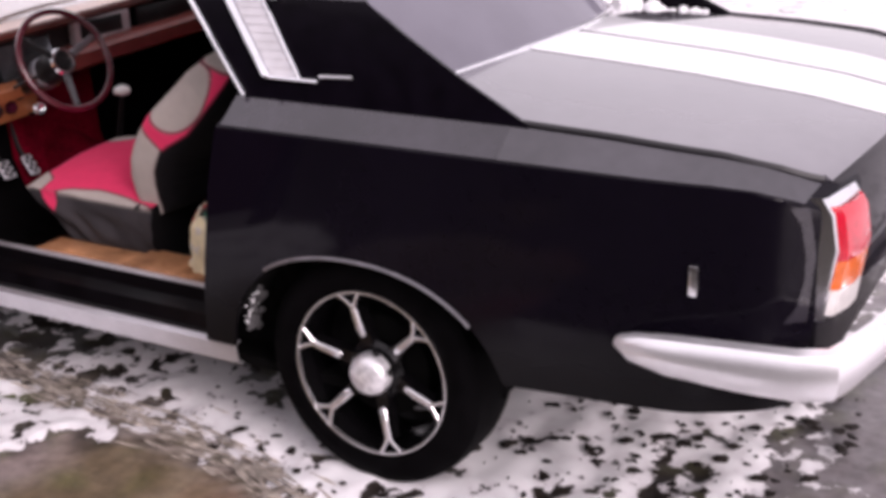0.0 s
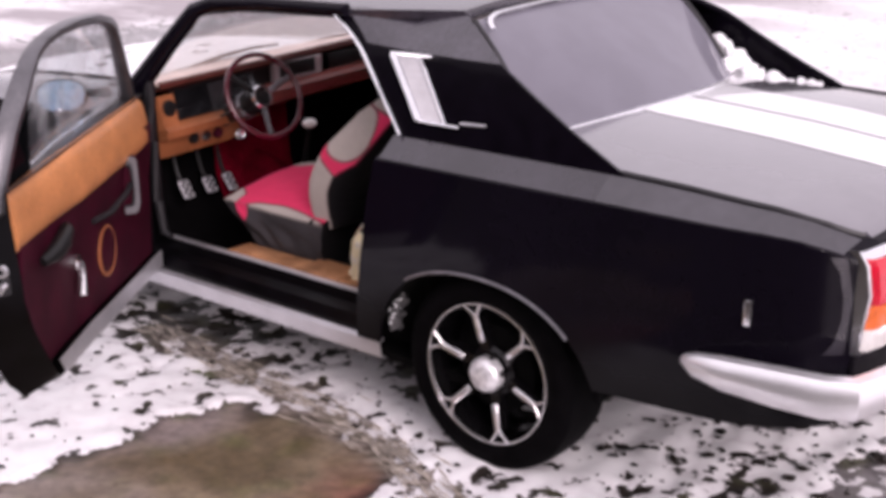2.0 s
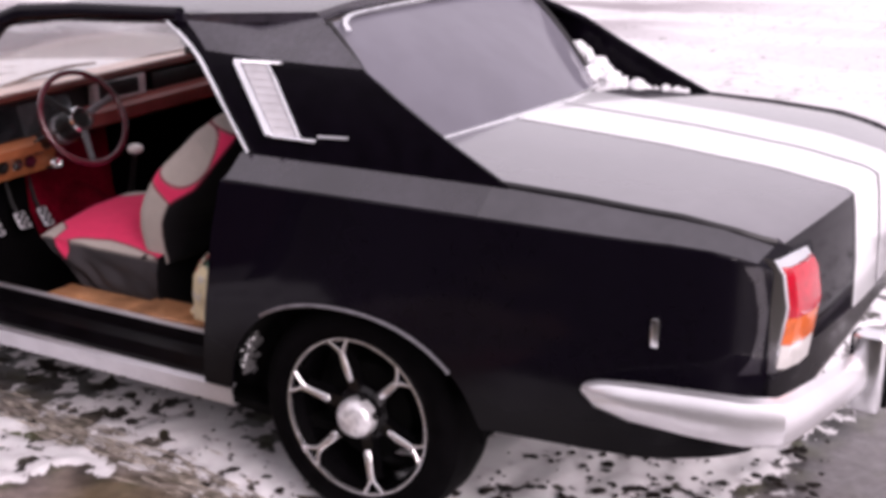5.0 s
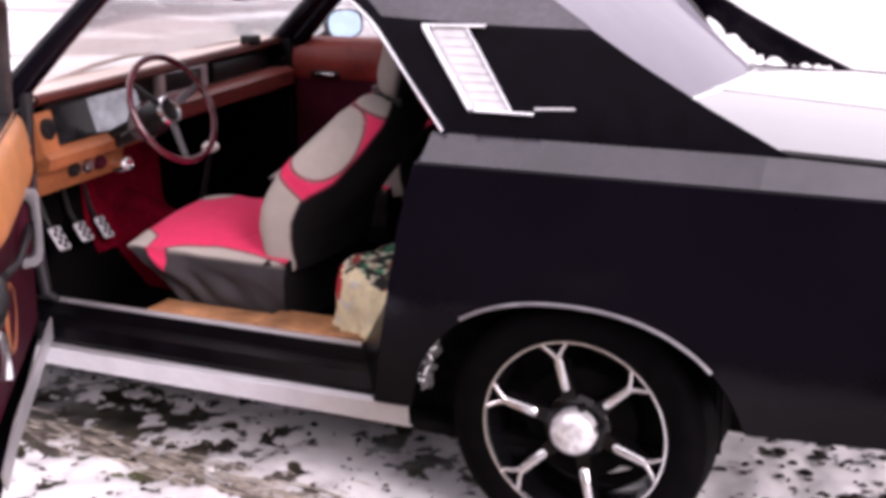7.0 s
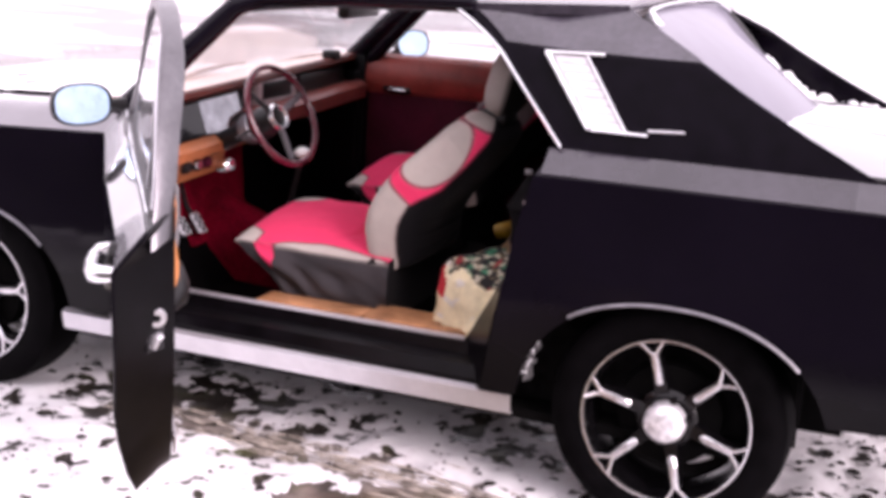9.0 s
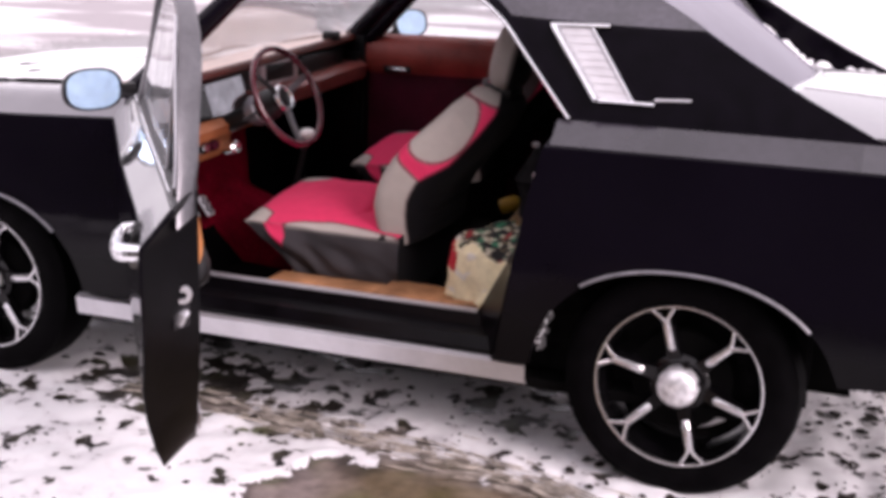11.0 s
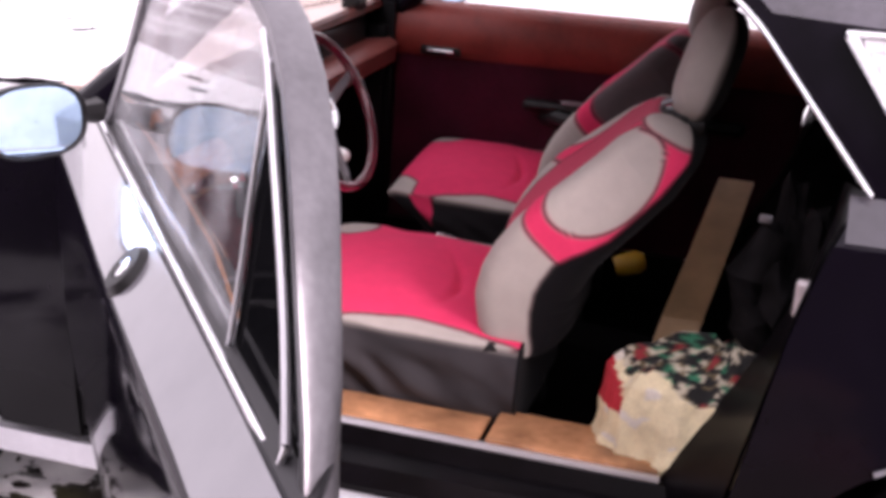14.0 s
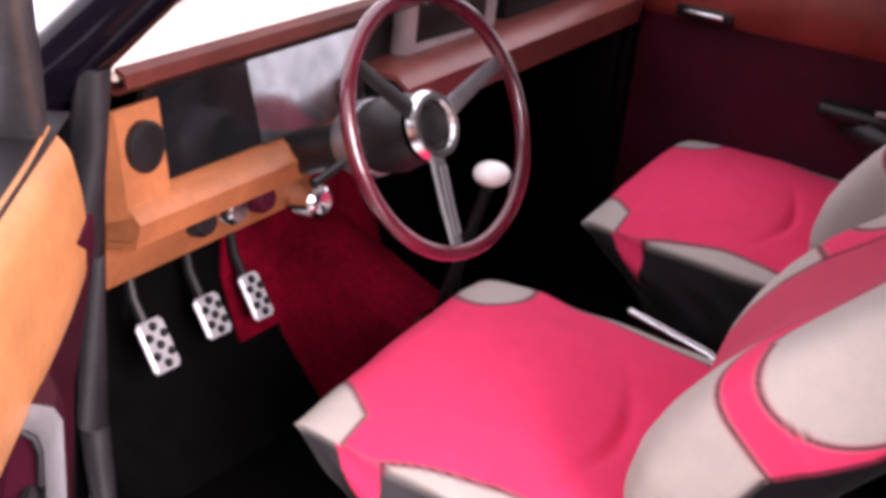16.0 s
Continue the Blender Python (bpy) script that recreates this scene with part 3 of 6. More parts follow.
# rubber posts at the glass's sides, and the troughs between them and the sail panels
for w in (-1, 1):
    edge_line = [glass_edge(w, i / 12) for i in range(13)]
    part("glass_seal", tube([p + Vector((0.002, 0, 0.003)) for p in edge_line], 0.011, 8), SEAL, car, "dark rubber seal beside the rear window")
    part("trough_wall", grid([[p + Vector((0, 0, -0.004)), Vector((p.x, p.y, max(1.07, p.z - 0.12))), Vector((p.x, p.y, 1.066))] for p in edge_line], 0.004, out=(0, w, 0)), PAINT, car)
    part("trough_floor", grid([[Vector((x, MID + w * h, 1.081)) for h in (0.62, 0.70, 0.79)] for x in (-0.30, -0.1, 0.06, 0.165)], 0.006, out=(0, 0, 1)), PAINT, car)


def screen(y, t):
    s = abs(y - MID) / 0.72
    return Vector((lerp(-2.02, -1.46, t) + 0.12 * s * s * (1 - 0.5 * t), y, lerp(1.035, 1.41, t)))


ws = part("windscreen", grid([[screen(lerp(0.09, 2 * MID - 0.09, j / 20), i / 8) for i in range(9)] for j in range(21)], 0.005), GLASS, car, "clear curved windscreen")
ws.visible_shadow = False
part("screen_seal", tube([screen(lerp(0.09, 2 * MID - 0.09, j / 20), 0.0) for j in range(21)], 0.014, 8), SEAL, car)

# hood under thin wet snow
def hood_z(x, y):
    s = abs(y - MID) / 0.64
    return crease(x) + 0.074 + 0.030 * (1 - s ** 2.5)


hood = [[Vector((x, y, hood_z(x, y))) for x in [lerp(-3.20, -1.98, i / 16) for i in range(17)]] for y in [lerp(0.21, 2 * MID - 0.21, j / 20) for j in range(21)]]
part("hood", grid(hood, -0.014), PAINT, car)
part("cowl", grid([[Vector((x, y, hood_z(-1.97, y) - 0.008 - (x + 1.97) * 0.06)) for x in (-1.975, -1.93, -1.88)] for y in [lerp(0.19, 2 * MID - 0.19, j / 12) for j in range(13)]], 0.01), PAINT, car)
for y in (0.42, 1.02):
    part("wiper", tube([screen(y, 0.0) + Vector((-0.01, 0, 0.02)), screen(y + 0.20, 0.15) + Vector((-0.012, 0, 0.012)), screen(y + 0.36, 0.19) + Vector((-0.012, 0, 0.012)), screen(y + 0.52, 0.18) + Vector((-0.012, 0, 0.012))], [0.010, 0.008, 0.007, 0.005], 6), PLASTIC, car, "black wiper arm")


def snow_sheet(rows, depth, seed, label, cut=-0.25):
    """Thin snow lying on a sheet of points, with ragged bare gaps."""
    bm = bmesh.new()
    vs = []
    for r in rows:
        vs.append([])
        for p in r:
            k = noise.fractal(Vector((p.x * 5, p.y * 5, seed)), 1.0, 2.0, 4)
            vs[-1].append((bm.verts.new(p + Vector((0, 0, 0.003 + depth * clamp((k - cut) * 2.2)))), k))
    for a, b in zip(vs, vs[1:]):
        for i in range(len(a) - 1):
            q = (a[i], a[i + 1], b[i + 1], b[i])
            if sum(v[1] for v in q) / 4 > cut:
                bm.faces.new([v[0] for v in q])
    ob = part("snow", bm, SNOW, None)
    return tagged(ob, label, "snow", kind="stuff")


snow_sheet([[Vector((x, y, hood_z(x, y))) for x in [lerp(-3.19, -1.985, i / 110) for i in range(111)]] for y in [lerp(0.215, 2 * MID - 0.22, j / 110) for j in range(111)]], 0.008, 2.0, "thin wet snow lying on the car hood", -0.56)
part("post_trim", box(-1.80, -1.70, 1.548, 1.66, 0.27, 1.12, 0.006), JAMB, car)
part("grille", box(-3.24, -3.18, 0.12, 2 * MID - 0.12, 0.66, 0.88, 0.02), PLASTIC, car, "black front grille")
for y in (0.26, 2 * MID - 0.26):
    hl = part("headlamp", lathe([(0.088, 0.02), (0.088, -0.012), (0.080, -0.016), (0.078, -0.006)], (-3.215, y, 0.77), (1, 0, 0), 28), CHROME, car, "round chrome-rimmed headlamp")
    part("lens", lathe([(0.078, -0.004), (0.055, -0.012), (0.001, -0.018)], (-3.215, y, 0.77), (1, 0, 0), 28), LENSW, hl)

# sills
for f in (0, 1):
    g = flip if f else Vector
    sill = [[g((x, y, z)) for y, z in ((0.03, 0.26), (0.005, 0.30), (-0.004, 0.36), (0.02, 0.395), (0.075, 0.405), (0.09, 0.44), (0.13, 0.445), (0.14, 0.262))] for x in [lerp(-2.02, -0.5, i / 12) for i in range(13)]]
    part("sill", grid(sill), JAMB, car)
    tr = [[g((x, y, z)) for y, z in ((0.010, 0.268), (-0.012, 0.275), (-0.022, 0.335), (0.002, 0.345))] for x in (-2.065, -2.06, -1.6, -1.1, -0.6, -0.46, -0.456)]
    part("sill_trim", grid(tr, 0.004), ALU, car, "dull aluminium strip along the sill")

# floor pan and bulkhead
part("floor_pan", box(-2.05, 0.3, 0.05, 2 * MID - 0.05, 0.24, 0.272), UNDER, car)
part("trunk_floor", box(0.3, 1.15, 0.36, 2 * MID - 0.36, 0.47, 0.50), BOUNCE, car)
part("engine_bay", box(-3.2, -2.05, 0.36, 2 * MID - 0.36, 0.28, 0.85), UNDER, car)
for nm, m, ya, yb, lb in (("floor_covering", MAT_BLK, 0.125, 0.52, "black rubber floor covering"), ("floor_covering", MAT_BLK, 0.52, 1.04, ""), ("floor_covering", MAT_BLK, 1.04, 1.535, "black rubber floor covering")):
    part(nm, grid([[Vector((x, y, z)) for y in [lerp(ya, yb, k / 12) for k in range(13)]] for x, z in ((-2.02, 0.86), (-2.0, 0.55), (-1.94, 0.42), (-1.82, 0.31), (-1.4, 0.29), (-1.22, 0.29))], 0.01, out=(0.3, 0, 1)), m, car, lb)
part("carpet", grid([[Vector((x + 0.006, y, z + 0.008)) for y in [lerp(0.585, 1.04, k / 10) for k in range(11)]] for x, z in ((-2.015, 0.86), (-1.995, 0.55), (-1.97, 0.49), (-1.945, 0.44))], 0.006, out=(0.3, 0, 1)), CARPET, car, "red carpet on the toe board")
tun = [[Vector((x, MID + w * 0.14, 0.28 + h * ip(x, [-2.0, -1.7, -0.5], [0.34, 0.22, 0.13]))) for w, h in ((-1, 0), (-0.9, 0.6), (-0.6, 0.95), (0, 1.05), (0.6, 0.95), (0.9, 0.6), (1, 0))] for x in [lerp(-2.0, -0.5, i / 10) for i in range(11)]]
part("tunnel", grid(tun[:6]), CARPET, car)
part("tunnel", grid(tun[5:]), MAT_BLK, car)
part("floor_mat", box(-1.86, -0.78, 0.16, 0.66, 0.293, 0.312, 0.006), MAT_BLK, car, "black rubber floor mat")
part("floor_mat", box(-1.86, -0.78, 1.0, 1.5, 0.293, 0.312, 0.006), MAT_BLK, car)
# tan boards over the inner sill
part("sill_board", box(-1.40, -1.02, 0.109, 0.235, 0.432, 0.448, 0.004), BOARD, car, "worn tan board over the inner sill")
part("sill_board", box(-1.005, -0.655, 0.109, 0.26, 0.436, 0.459, 0.006), BOARD, car, "tan carpeted board over the inner sill")
part("sill_edge", box(-1.8, -0.65, 0.094, 0.108, 0.437, 0.452, 0.003), ALU, car)
for x1, y0, y1, z1 in ((-1.80, 0.115, 0.135, 0.85), (-1.72, 1.525, 1.545, 1.05)):
    part("kick_panel", box(-2.06, x1, y0, y1, 0.27, z1, 0.006), JAMB, car)
# rear jamb
jam = [[Vector((lerp(xo, xi, v), lerp(max(-0.045, side_y(-0.4, z) + 0.014), 0.115, v), z)) for v in (0, 0.15, 0.5, 0.85, 1)] for z, xo, xi in ((0.34, -0.55, -0.66), (0.44, -0.535, -0.648), (0.6, -0.505, -0.565), (0.75, -0.475, -0.49), (0.9, -0.445, -0.43), (1.0, -0.42, -0.41), (1.04, -0.395, -0.405), (1.076, -0.365, -0.40))]
both("door_jamb", jam, JAMB, 0.006)
st = part("striker", box(-0.462, -0.436, -0.006, 0.018, 0.850, 0.922, 0.008, 3), RADIOGR, car, "pale metal latch striker")
part("slot", box(-0.464, -0.460, 0.000, 0.012, 0.866, 0.900, 0.001), PLASTIC, st)
for f in (0, 1):
    for args in ((-1.88, -1.79, 0.0, 0.10, 0.36, 1.02, 0.012), (-2.06, -1.772, 0.095, 0.113, 0.27, 1.05, 0.004)):
        bm = box(*args)
        if f:
            for v in bm.verts:
                v.co = flip(v.co)
        part("front_jamb", bm, JAMB, car)
part("jamb_seal", tube([(-1.735, 0.060, 1.10), (-1.752, 0.064, 1.0), (-1.757, 0.066, 0.85), (-1.752, 0.068, 0.6), (-1.735, 0.072, 0.47), (-1.70, 0.078, 0.452)], [0.020, 0.024, 0.022, 0.021, 0.018, 0.012], 10), SEAL, car, "black rubber seal on the front door jamb")
part("bulkhead", box(-2.07, -2.04, 0.1, 2 * MID - 0.1, 0.27, 1.04), UNDER, car)
inner = [[Vector((x, 0.13, z)) for x in (lerp(ip(z, [0.44, 0.9, 1.08], [-0.64, -0.42, -0.38]), 0.35, u) for u in (0, 0.3, 0.6, 1))] for z in (0.28, 0.6, 0.9, 1.07)]
both("quarter_trim", inner, DARKCL, 0.008)
part("rear_bulkhead", box(0.30, 0.34, 0.1, 2 * MID - 0.1, 0.28, 1.05), UNDER, car)
part("parcel_shelf", box(-0.02, 0.3, 0.12, 2 * MID - 0.12, 1.06, 1.085, 0.005), UNDER, car)
part("rear_seat", grid([[Vector((x, y, z)) for x, z in ((-0.42, 0.30), (-0.42, 0.52), (-0.38, 0.56), (-0.1, 0.53), (0.02, 0.62), (0.14, 1.02), (0.2, 1.06), (0.29, 1.05))] for y in [lerp(0.14, 1.52, k / 8) for k in range(9)]], 0.01), DARKCL, car, "dark rear bench seat")


# ---- wheels ----
def wheel(cx, cy, out, turn):
    """Six-spoke alloy wheel; out is -1 when its face looks to -y."""
    c = Vector((cx, cy, HUB))
    ax = (0, out, 0)
    w = part("wheel", lathe([(0.20, -0.20), (0.232, -0.19), (0.225, -0.16), (0.215, -0.10), (0.222, -0.03), (0.236, -0.006), (0.236, 0.0)], c, ax, 56), RIMBLK, car, "black alloy wheel with machined spoke edges")
    part("tyre", lathe([(0.225, -0.205), (0.255, -0.215), (0.315, -0.212), (0.337, -0.195), (0.345, -0.16), (0.346, -0.1), (0.345, -0.05), (0.337, -0.012), (0.315, 0.006), (0.285, 0.010), (0.252, 0.006), (0.236, -0.004)], c, ax, 72), RUBBER, w, "low-profile black tyre")
    part("rim_ring", lathe([(0.236, -0.006), (0.244, 0.006), (0.243, 0.010), (0.238, 0.010), (0.236, 0.002)], c, ax, 72), RIMALU, w, "bright machined outer ring")
    part("brake_drum", lathe([(0.001, -0.06), (0.15, -0.062), (0.155, -0.12)], c, ax, 36), UNDER, w)
    part("centre_disc", lathe([(0.085, -0.055), (0.088, -0.03), (0.075, -0.018), (0.048, -0.014), (0.001, -0.014)], c, ax, 36), RIMBLK, w)
    part("hub_cap", lathe([(0.060, -0.018), (0.060, 0.010), (0.056, 0.022), (0.042, 0.033), (0.022, 0.038), (0.001, 0.039)], c, ax, 32), HUBCAP, w, "chrome hub cap")
    u0, v0 = Vector((1, 0, 0)), Vector((0, 0, 1))
    o = Vector(ax)

    def at(r, a, h):
        return c + u0 * (r * math.cos(a)) + v0 * (r * math.sin(a)) + o * h

    for k in range(6):
        a = radians(turn + 60 * k)
        sec = []
        for r, wd, h in ((0.06, 0.030, -0.022), (0.12, 0.024, -0.014), (0.19, 0.018, -0.004), (0.20, 0.02, -0.002)):
            t = Vector((-math.sin(a), 0, math.cos(a)))
            m = at(r, a, 0)
            sec.append([m + t * wd + o * (h - 0.03), m + t * wd * 0.7 + o * h, m - t * wd * 0.7 + o * h, m - t * wd + o * (h - 0.03)])
        part("spoke", grid(sec, loop=True, caps=True), RIMBLK, w)
        b = tube([at(0.108, a, -0.010), at(0.112, a, -0.008), at(0.150, a, -0.003), at(0.193, a, 0.001)], [0.0085, 0.0115, 0.011, 0.010], 8, 0.5, up=ax)
        for s in (-1, 1):
            tube([at(0.192, a, 0.0), at(0.215, a + s * 0.07, 0.003), at(0.236, a + s * 0.14, 0.006)], [0.006, 0.005, 0.0045], 8, 0.6, up=ax, bm=b)
        part("spoke_edge", b, RIMALU, w, "machined Y-shaped spoke edge")
        nut = at(0.066, a + radians(30), -0.016)
        part("wheel_nut", lathe([(0.011, 0.0), (0.011, 0.016), (0.008, 0.020), (0.001, 0.020)], nut, ax, 10), RIMBLK, w)
    return w


wheel(0, 0.0, -1, 104)
wheel(FRONT, -0.005, -1, 70)
wheel(0, 2 * MID, 1, 104)
wheel(FRONT, 2 * MID, 1, 70)


# ---- driver's door, swung open ----
HINGE = Vector((-1.825, -0.035, 0))
SWING = radians(53.3)
DX, DN = Vector((math.cos(SWING), -math.sin(SWING), 0)), Vector((-math.sin(SWING), -math.cos(SWING), 0))


def dp(s, n, z):
    """A point of the open door: s back from the hinge, n outwards, z up; the rear end is shifted to fit the camera's
    view.
    """
    view_fit = clamp((s - 0.7) / 0.6) * clamp((z - 0.55) / 0.2) * clamp((1.40 - z) / 0.25)
    n -= 0.020 * view_fit * clamp((n + 0.10) / 0.06)
    return HINGE + DX * (s - 0.05 * clamp((s - 0.9) / 0.4)) + DN * n + Vector((0, 0, z - 0.030 * view_fit * clamp((n + 0.12) / 0.06)))


def rear_edge(z):
    return ip(z, [0.33, 0.4, 0.5, 0.6, 0.7, 0.8, 0.93, 1.0, 1.06], [1.325, 1.392, 1.44, 1.49, 1.535, 1.575, 1.598, 1.602, 1.585])


def rear_inner(z):
    return ip(z, [0.345, 0.4, 0.5, 0.6, 0.7, 0.8, 0.95, 1.06], [1.20, 1.257, 1.335, 1.40, 1.437, 1.447, 1.472, 1.475])


def front_in(z):
    return ip(z, [0.33, 0.6, 1.06], [0.05, 0.02, 0.02])


def door_n(z):
    return ip(z, [0.33, 0.4, 0.5, 0.6, 0.7, 0.85, 0.965, 0.98, 1.06], [-0.028, -0.008, 0.013, 0.027, 0.035, 0.042, 0.042, 0.036, -0.035])


INNER = -0.110


def door_rows(inner):
    rows = []
    for z in (0.335, 0.36, 0.40, 0.45, 0.5, 0.6, 0.7, 0.8, 0.9, 0.955, 0.968, 0.978, 0.985, 1.0, 1.03, 1.055):
        n = INNER if inner else door_n(z)
        e = rear_inner(z) if inner else rear_edge(z)
        rows.append([dp(lerp(front_in(z), e, u), n, max(z, 0.36) if inner else z) for u in (0, 0.02, 0.1, 0.2, 0.3, 0.4, 0.5, 0.6, 0.7, 0.8, 0.9, 0.97, 1)])
    return rows


out_r, in_r = door_rows(False), door_rows(True)
door = part("door", grid(out_r, 0.004, out=DN), PAINT, car, "black driver door standing open", smooth=30)
part("door_edge", grid([[a[-1], lerp(a[-1], b[-1], 0.3), lerp(a[-1], b[-1], 0.7), b[-1]] for a, b in zip(out_r, in_r)], 0.004, out=DX), JAMB, door, "black door end with latch")
part("door_edge", grid([[a[0], lerp(a[0], b[0], 0.5), b[0]] for a, b in zip(out_r, in_r)], 0.004, out=-DX), JAMB, door)
part("door_bottom", grid([[p, lerp(p, q, 0.5), q] for p, q in zip(out_r[0], in_r[0])], 0.004, out=(0, 0, -1)), JAMB, door)
part("shoulder", grid([[dp(lerp(front_in(z) + 0.01, rear_edge(z) - 0.02, u), door_n(z) + 0.003, z + 0.001) for u in [k / 16 for k in range(17)]] for z in (0.986, 1.0, 1.02, 1.04, 1.052)], 0.002, out=DN), SKYDECK, door, "sloping door shoulder with painted-in sky reflection")
part("door_top", grid([[p, lerp(p, q, 0.5), q] for p, q in zip(out_r[-1], in_r[-1])], 0.004, out=(0, 0, 1)), SEAL, door)


def card(z0, z1, n, s0=0.05, s1=-0.04, k=6):
    rows = []
    for z in [lerp(z0, z1, j / k) for j in range(k + 1)]:
        ss = [lerp(front_in(z) + s0, rear_inner(z) + s1, i / 20) for i in range(21)]
        rows.append([dp(s, (n(z) if callable(n) else n) - 0.035 * clamp(1 - s / 0.9), z) for s in ss])
    return rows


IN = -DN


def card_n(z):
    return ip(z, [0.42, 0.72, 0.90], [-0.082, -0.086, -0.112])


part("door_card", grid(card(0.42, 0.95, card_n, k=12), 0.010, out=IN), MAROON, door, "maroon padded door card")
part("lower_strip", grid(card(0.365, 0.43, INNER - 0.014), 0.006, out=IN), ALU, door, "dull metal strip along the door bottom")


def rail_rows():
    """The padded rail, fullest low down."""
    rows = []
    for j in range(17):
        z = lerp(0.862, 1.058, j / 16)
        full = ip(z, [0.862, 0.872, 0.89, 0.92, 0.98, 1.03, 1.058], [-0.128, -0.140, -0.147, -0.148, -0.140, -0.128, -0.104])
        ss = [lerp(front_in(z) + 0.06, rear_inner(z) - 0.01, i / 24) for i in range(25)]
        rows.append([dp(s, full + ip(s, [0.08, 0.22, 0.85, 1.15, 1.3], [0.006, 0, 0.002, 0.024, 0.028]), z) for s in ss])
    return rows


part("door_rail", grid(rail_rows(), 0.02, out=IN), TANLIT, door, "orange-tan padded door rail")
part("armrest", tube([dp(1.0, -0.108, 0.815), dp(1.05, -0.125, 0.81), dp(1.12, -0.132, 0.79), dp(1.2, -0.128, 0.775), dp(1.26, -0.108, 0.77)], [0.016, 0.026, 0.03, 0.028, 0.016], 10), PLASTIC, door, "black armrest")
# black plastic greyed in its colour for the sky it mirrors edge-on
FLANGE = mat("sky_grey_plastic", (0.16, 0.155, 0.165), 0.32, vary=0.12, scale=14, fine=0.06, bump=0.15, bscale=80)


# a map pocket low on the door, its end in a grey frame with rounded corners
P_OUT = [(-0.118, 0.893), (-0.150, 0.894), (-0.167, 0.891), (-0.175, 0.878), (-0.177, 0.80), (-0.176, 0.72), (-0.170, 0.69), (-0.155, 0.675), (-0.118, 0.670)]
P_IN = [(-0.118, 0.866), (-0.142, 0.866), (-0.152, 0.860), (-0.157, 0.843), (-0.158, 0.80), (-0.157, 0.73), (-0.153, 0.71), (-0.144, 0.70), (-0.118, 0.697)]
P_S = 0.39
pocket = part("door_pocket", grid([[dp(P_S - 0.004, a[0], a[1]), dp(P_S - 0.03, a[0] + 0.004, lerp(a[1], 0.78, 0.02)), dp(P_S - 0.10, lerp(a[0], -0.095, 0.4), lerp(a[1], 0.78, 0.1)), dp(P_S - 0.17, lerp(a[0], -0.095, 0.95), lerp(a[1], 0.78, 0.25))] for a in P_OUT], 0.004, out=IN), MAROON, door, "maroon map pocket on the door")
part("pocket_end", grid([[dp(P_S - 0.012, n, z) for n in (-0.168, -0.14, -0.098)] for z in (0.676, 0.73, 0.80, 0.86, 0.888)], 0.004, out=DX), MAROON, pocket)
part("pocket_frame", grid([[dp(P_S + 0.003 * math.sin(u * math.pi), lerp(a[0], b[0], u), lerp(a[1], b[1], u)) for u in (0, 0.2, 0.5, 0.8, 1)] for a, b in zip(P_OUT, P_IN)], 0.005, out=DX), FLANGE, pocket, "dull grey frame round the pocket")
part("pocket_seal", tube([dp(P_S - 0.003, n + 0.004, z - 0.004 if z > 0.8 else z + 0.004) for n, z in P_IN], 0.0045, 8), SEAL, pocket)
part("pull_strap", tube([dp(0.335, -0.135, 0.865), dp(0.345, -0.142, 0.80), dp(0.42, -0.14, 0.765), dp(0.60, -0.13, 0.74), dp(0.72, -0.108, 0.745)], 0.011, 8), SEAL, door, "black pull strap curving along the door")
SPK = dp(0.575, -0.089, 0.590)
spk = part("door_speaker", lathe([(0.096, 0.0), (0.096, 0.010), (0.087, 0.013), (0.080, 0.006)], SPK, IN, 32), TAN, door, "round speaker in an orange-tan ring")
part("speaker_grille", lathe([(0.081, 0.006), (0.05, 0.010), (0.001, 0.011)], SPK, IN, 32), MAROON, spk)
cr = part("window_crank", lathe([(0.030, 0.0), (0.028, 0.03), (0.001, 0.034)], dp(0.90, -0.075, 0.66), IN, 20), CHROME, door, "chrome window crank")
part("crank_arm", tube([dp(0.90, -0.108, 0.66), dp(0.915, -0.116, 0.60), dp(0.92, -0.116, 0.55)], [0.016, 0.014, 0.02], 8), CHROME, cr)
z = 0.785
a, b = dp(rear_edge(z), door_n(z), 0), dp(rear_inner(z), INNER, 0)
p, q = lerp(a, b, 0.60), lerp(a, b, 0.84)
k = DX * 0.006
latch = part("latch", grid([[p + k + Vector((0, 0, z - 0.05)), q + k + Vector((0, 0, z - 0.05))], [p + k + Vector((0, 0, z + 0.05)), q + k + Vector((0, 0, z + 0.05))]], 0.006, out=DX), SEAL, door, "black latch plate with bright metal pieces")
m = lerp(p, q, 0.55) + k * 1.3 + Vector((0, 0, z + 0.026))
part("latch_ring", lathe([(0.009, 0.0), (0.009, 0.010), (0.019, 0.010), (0.022, 0.0)], m, DX, 20), ALU, latch)
m = lerp(p, q, 0.50) + k * 1.3 + Vector((0, 0, z - 0.026))
part("latch_claw", tube([m + Vector((0, 0, -0.016)) - (q - p) * 0.22, m - (q - p) * 0.05 + Vector((0, 0, 0.006)), m + (q - p) * 0.25 + Vector((0, 0, 0.010))], [0.010, 0.016, 0.012], 10, 0.6), ALU, latch)


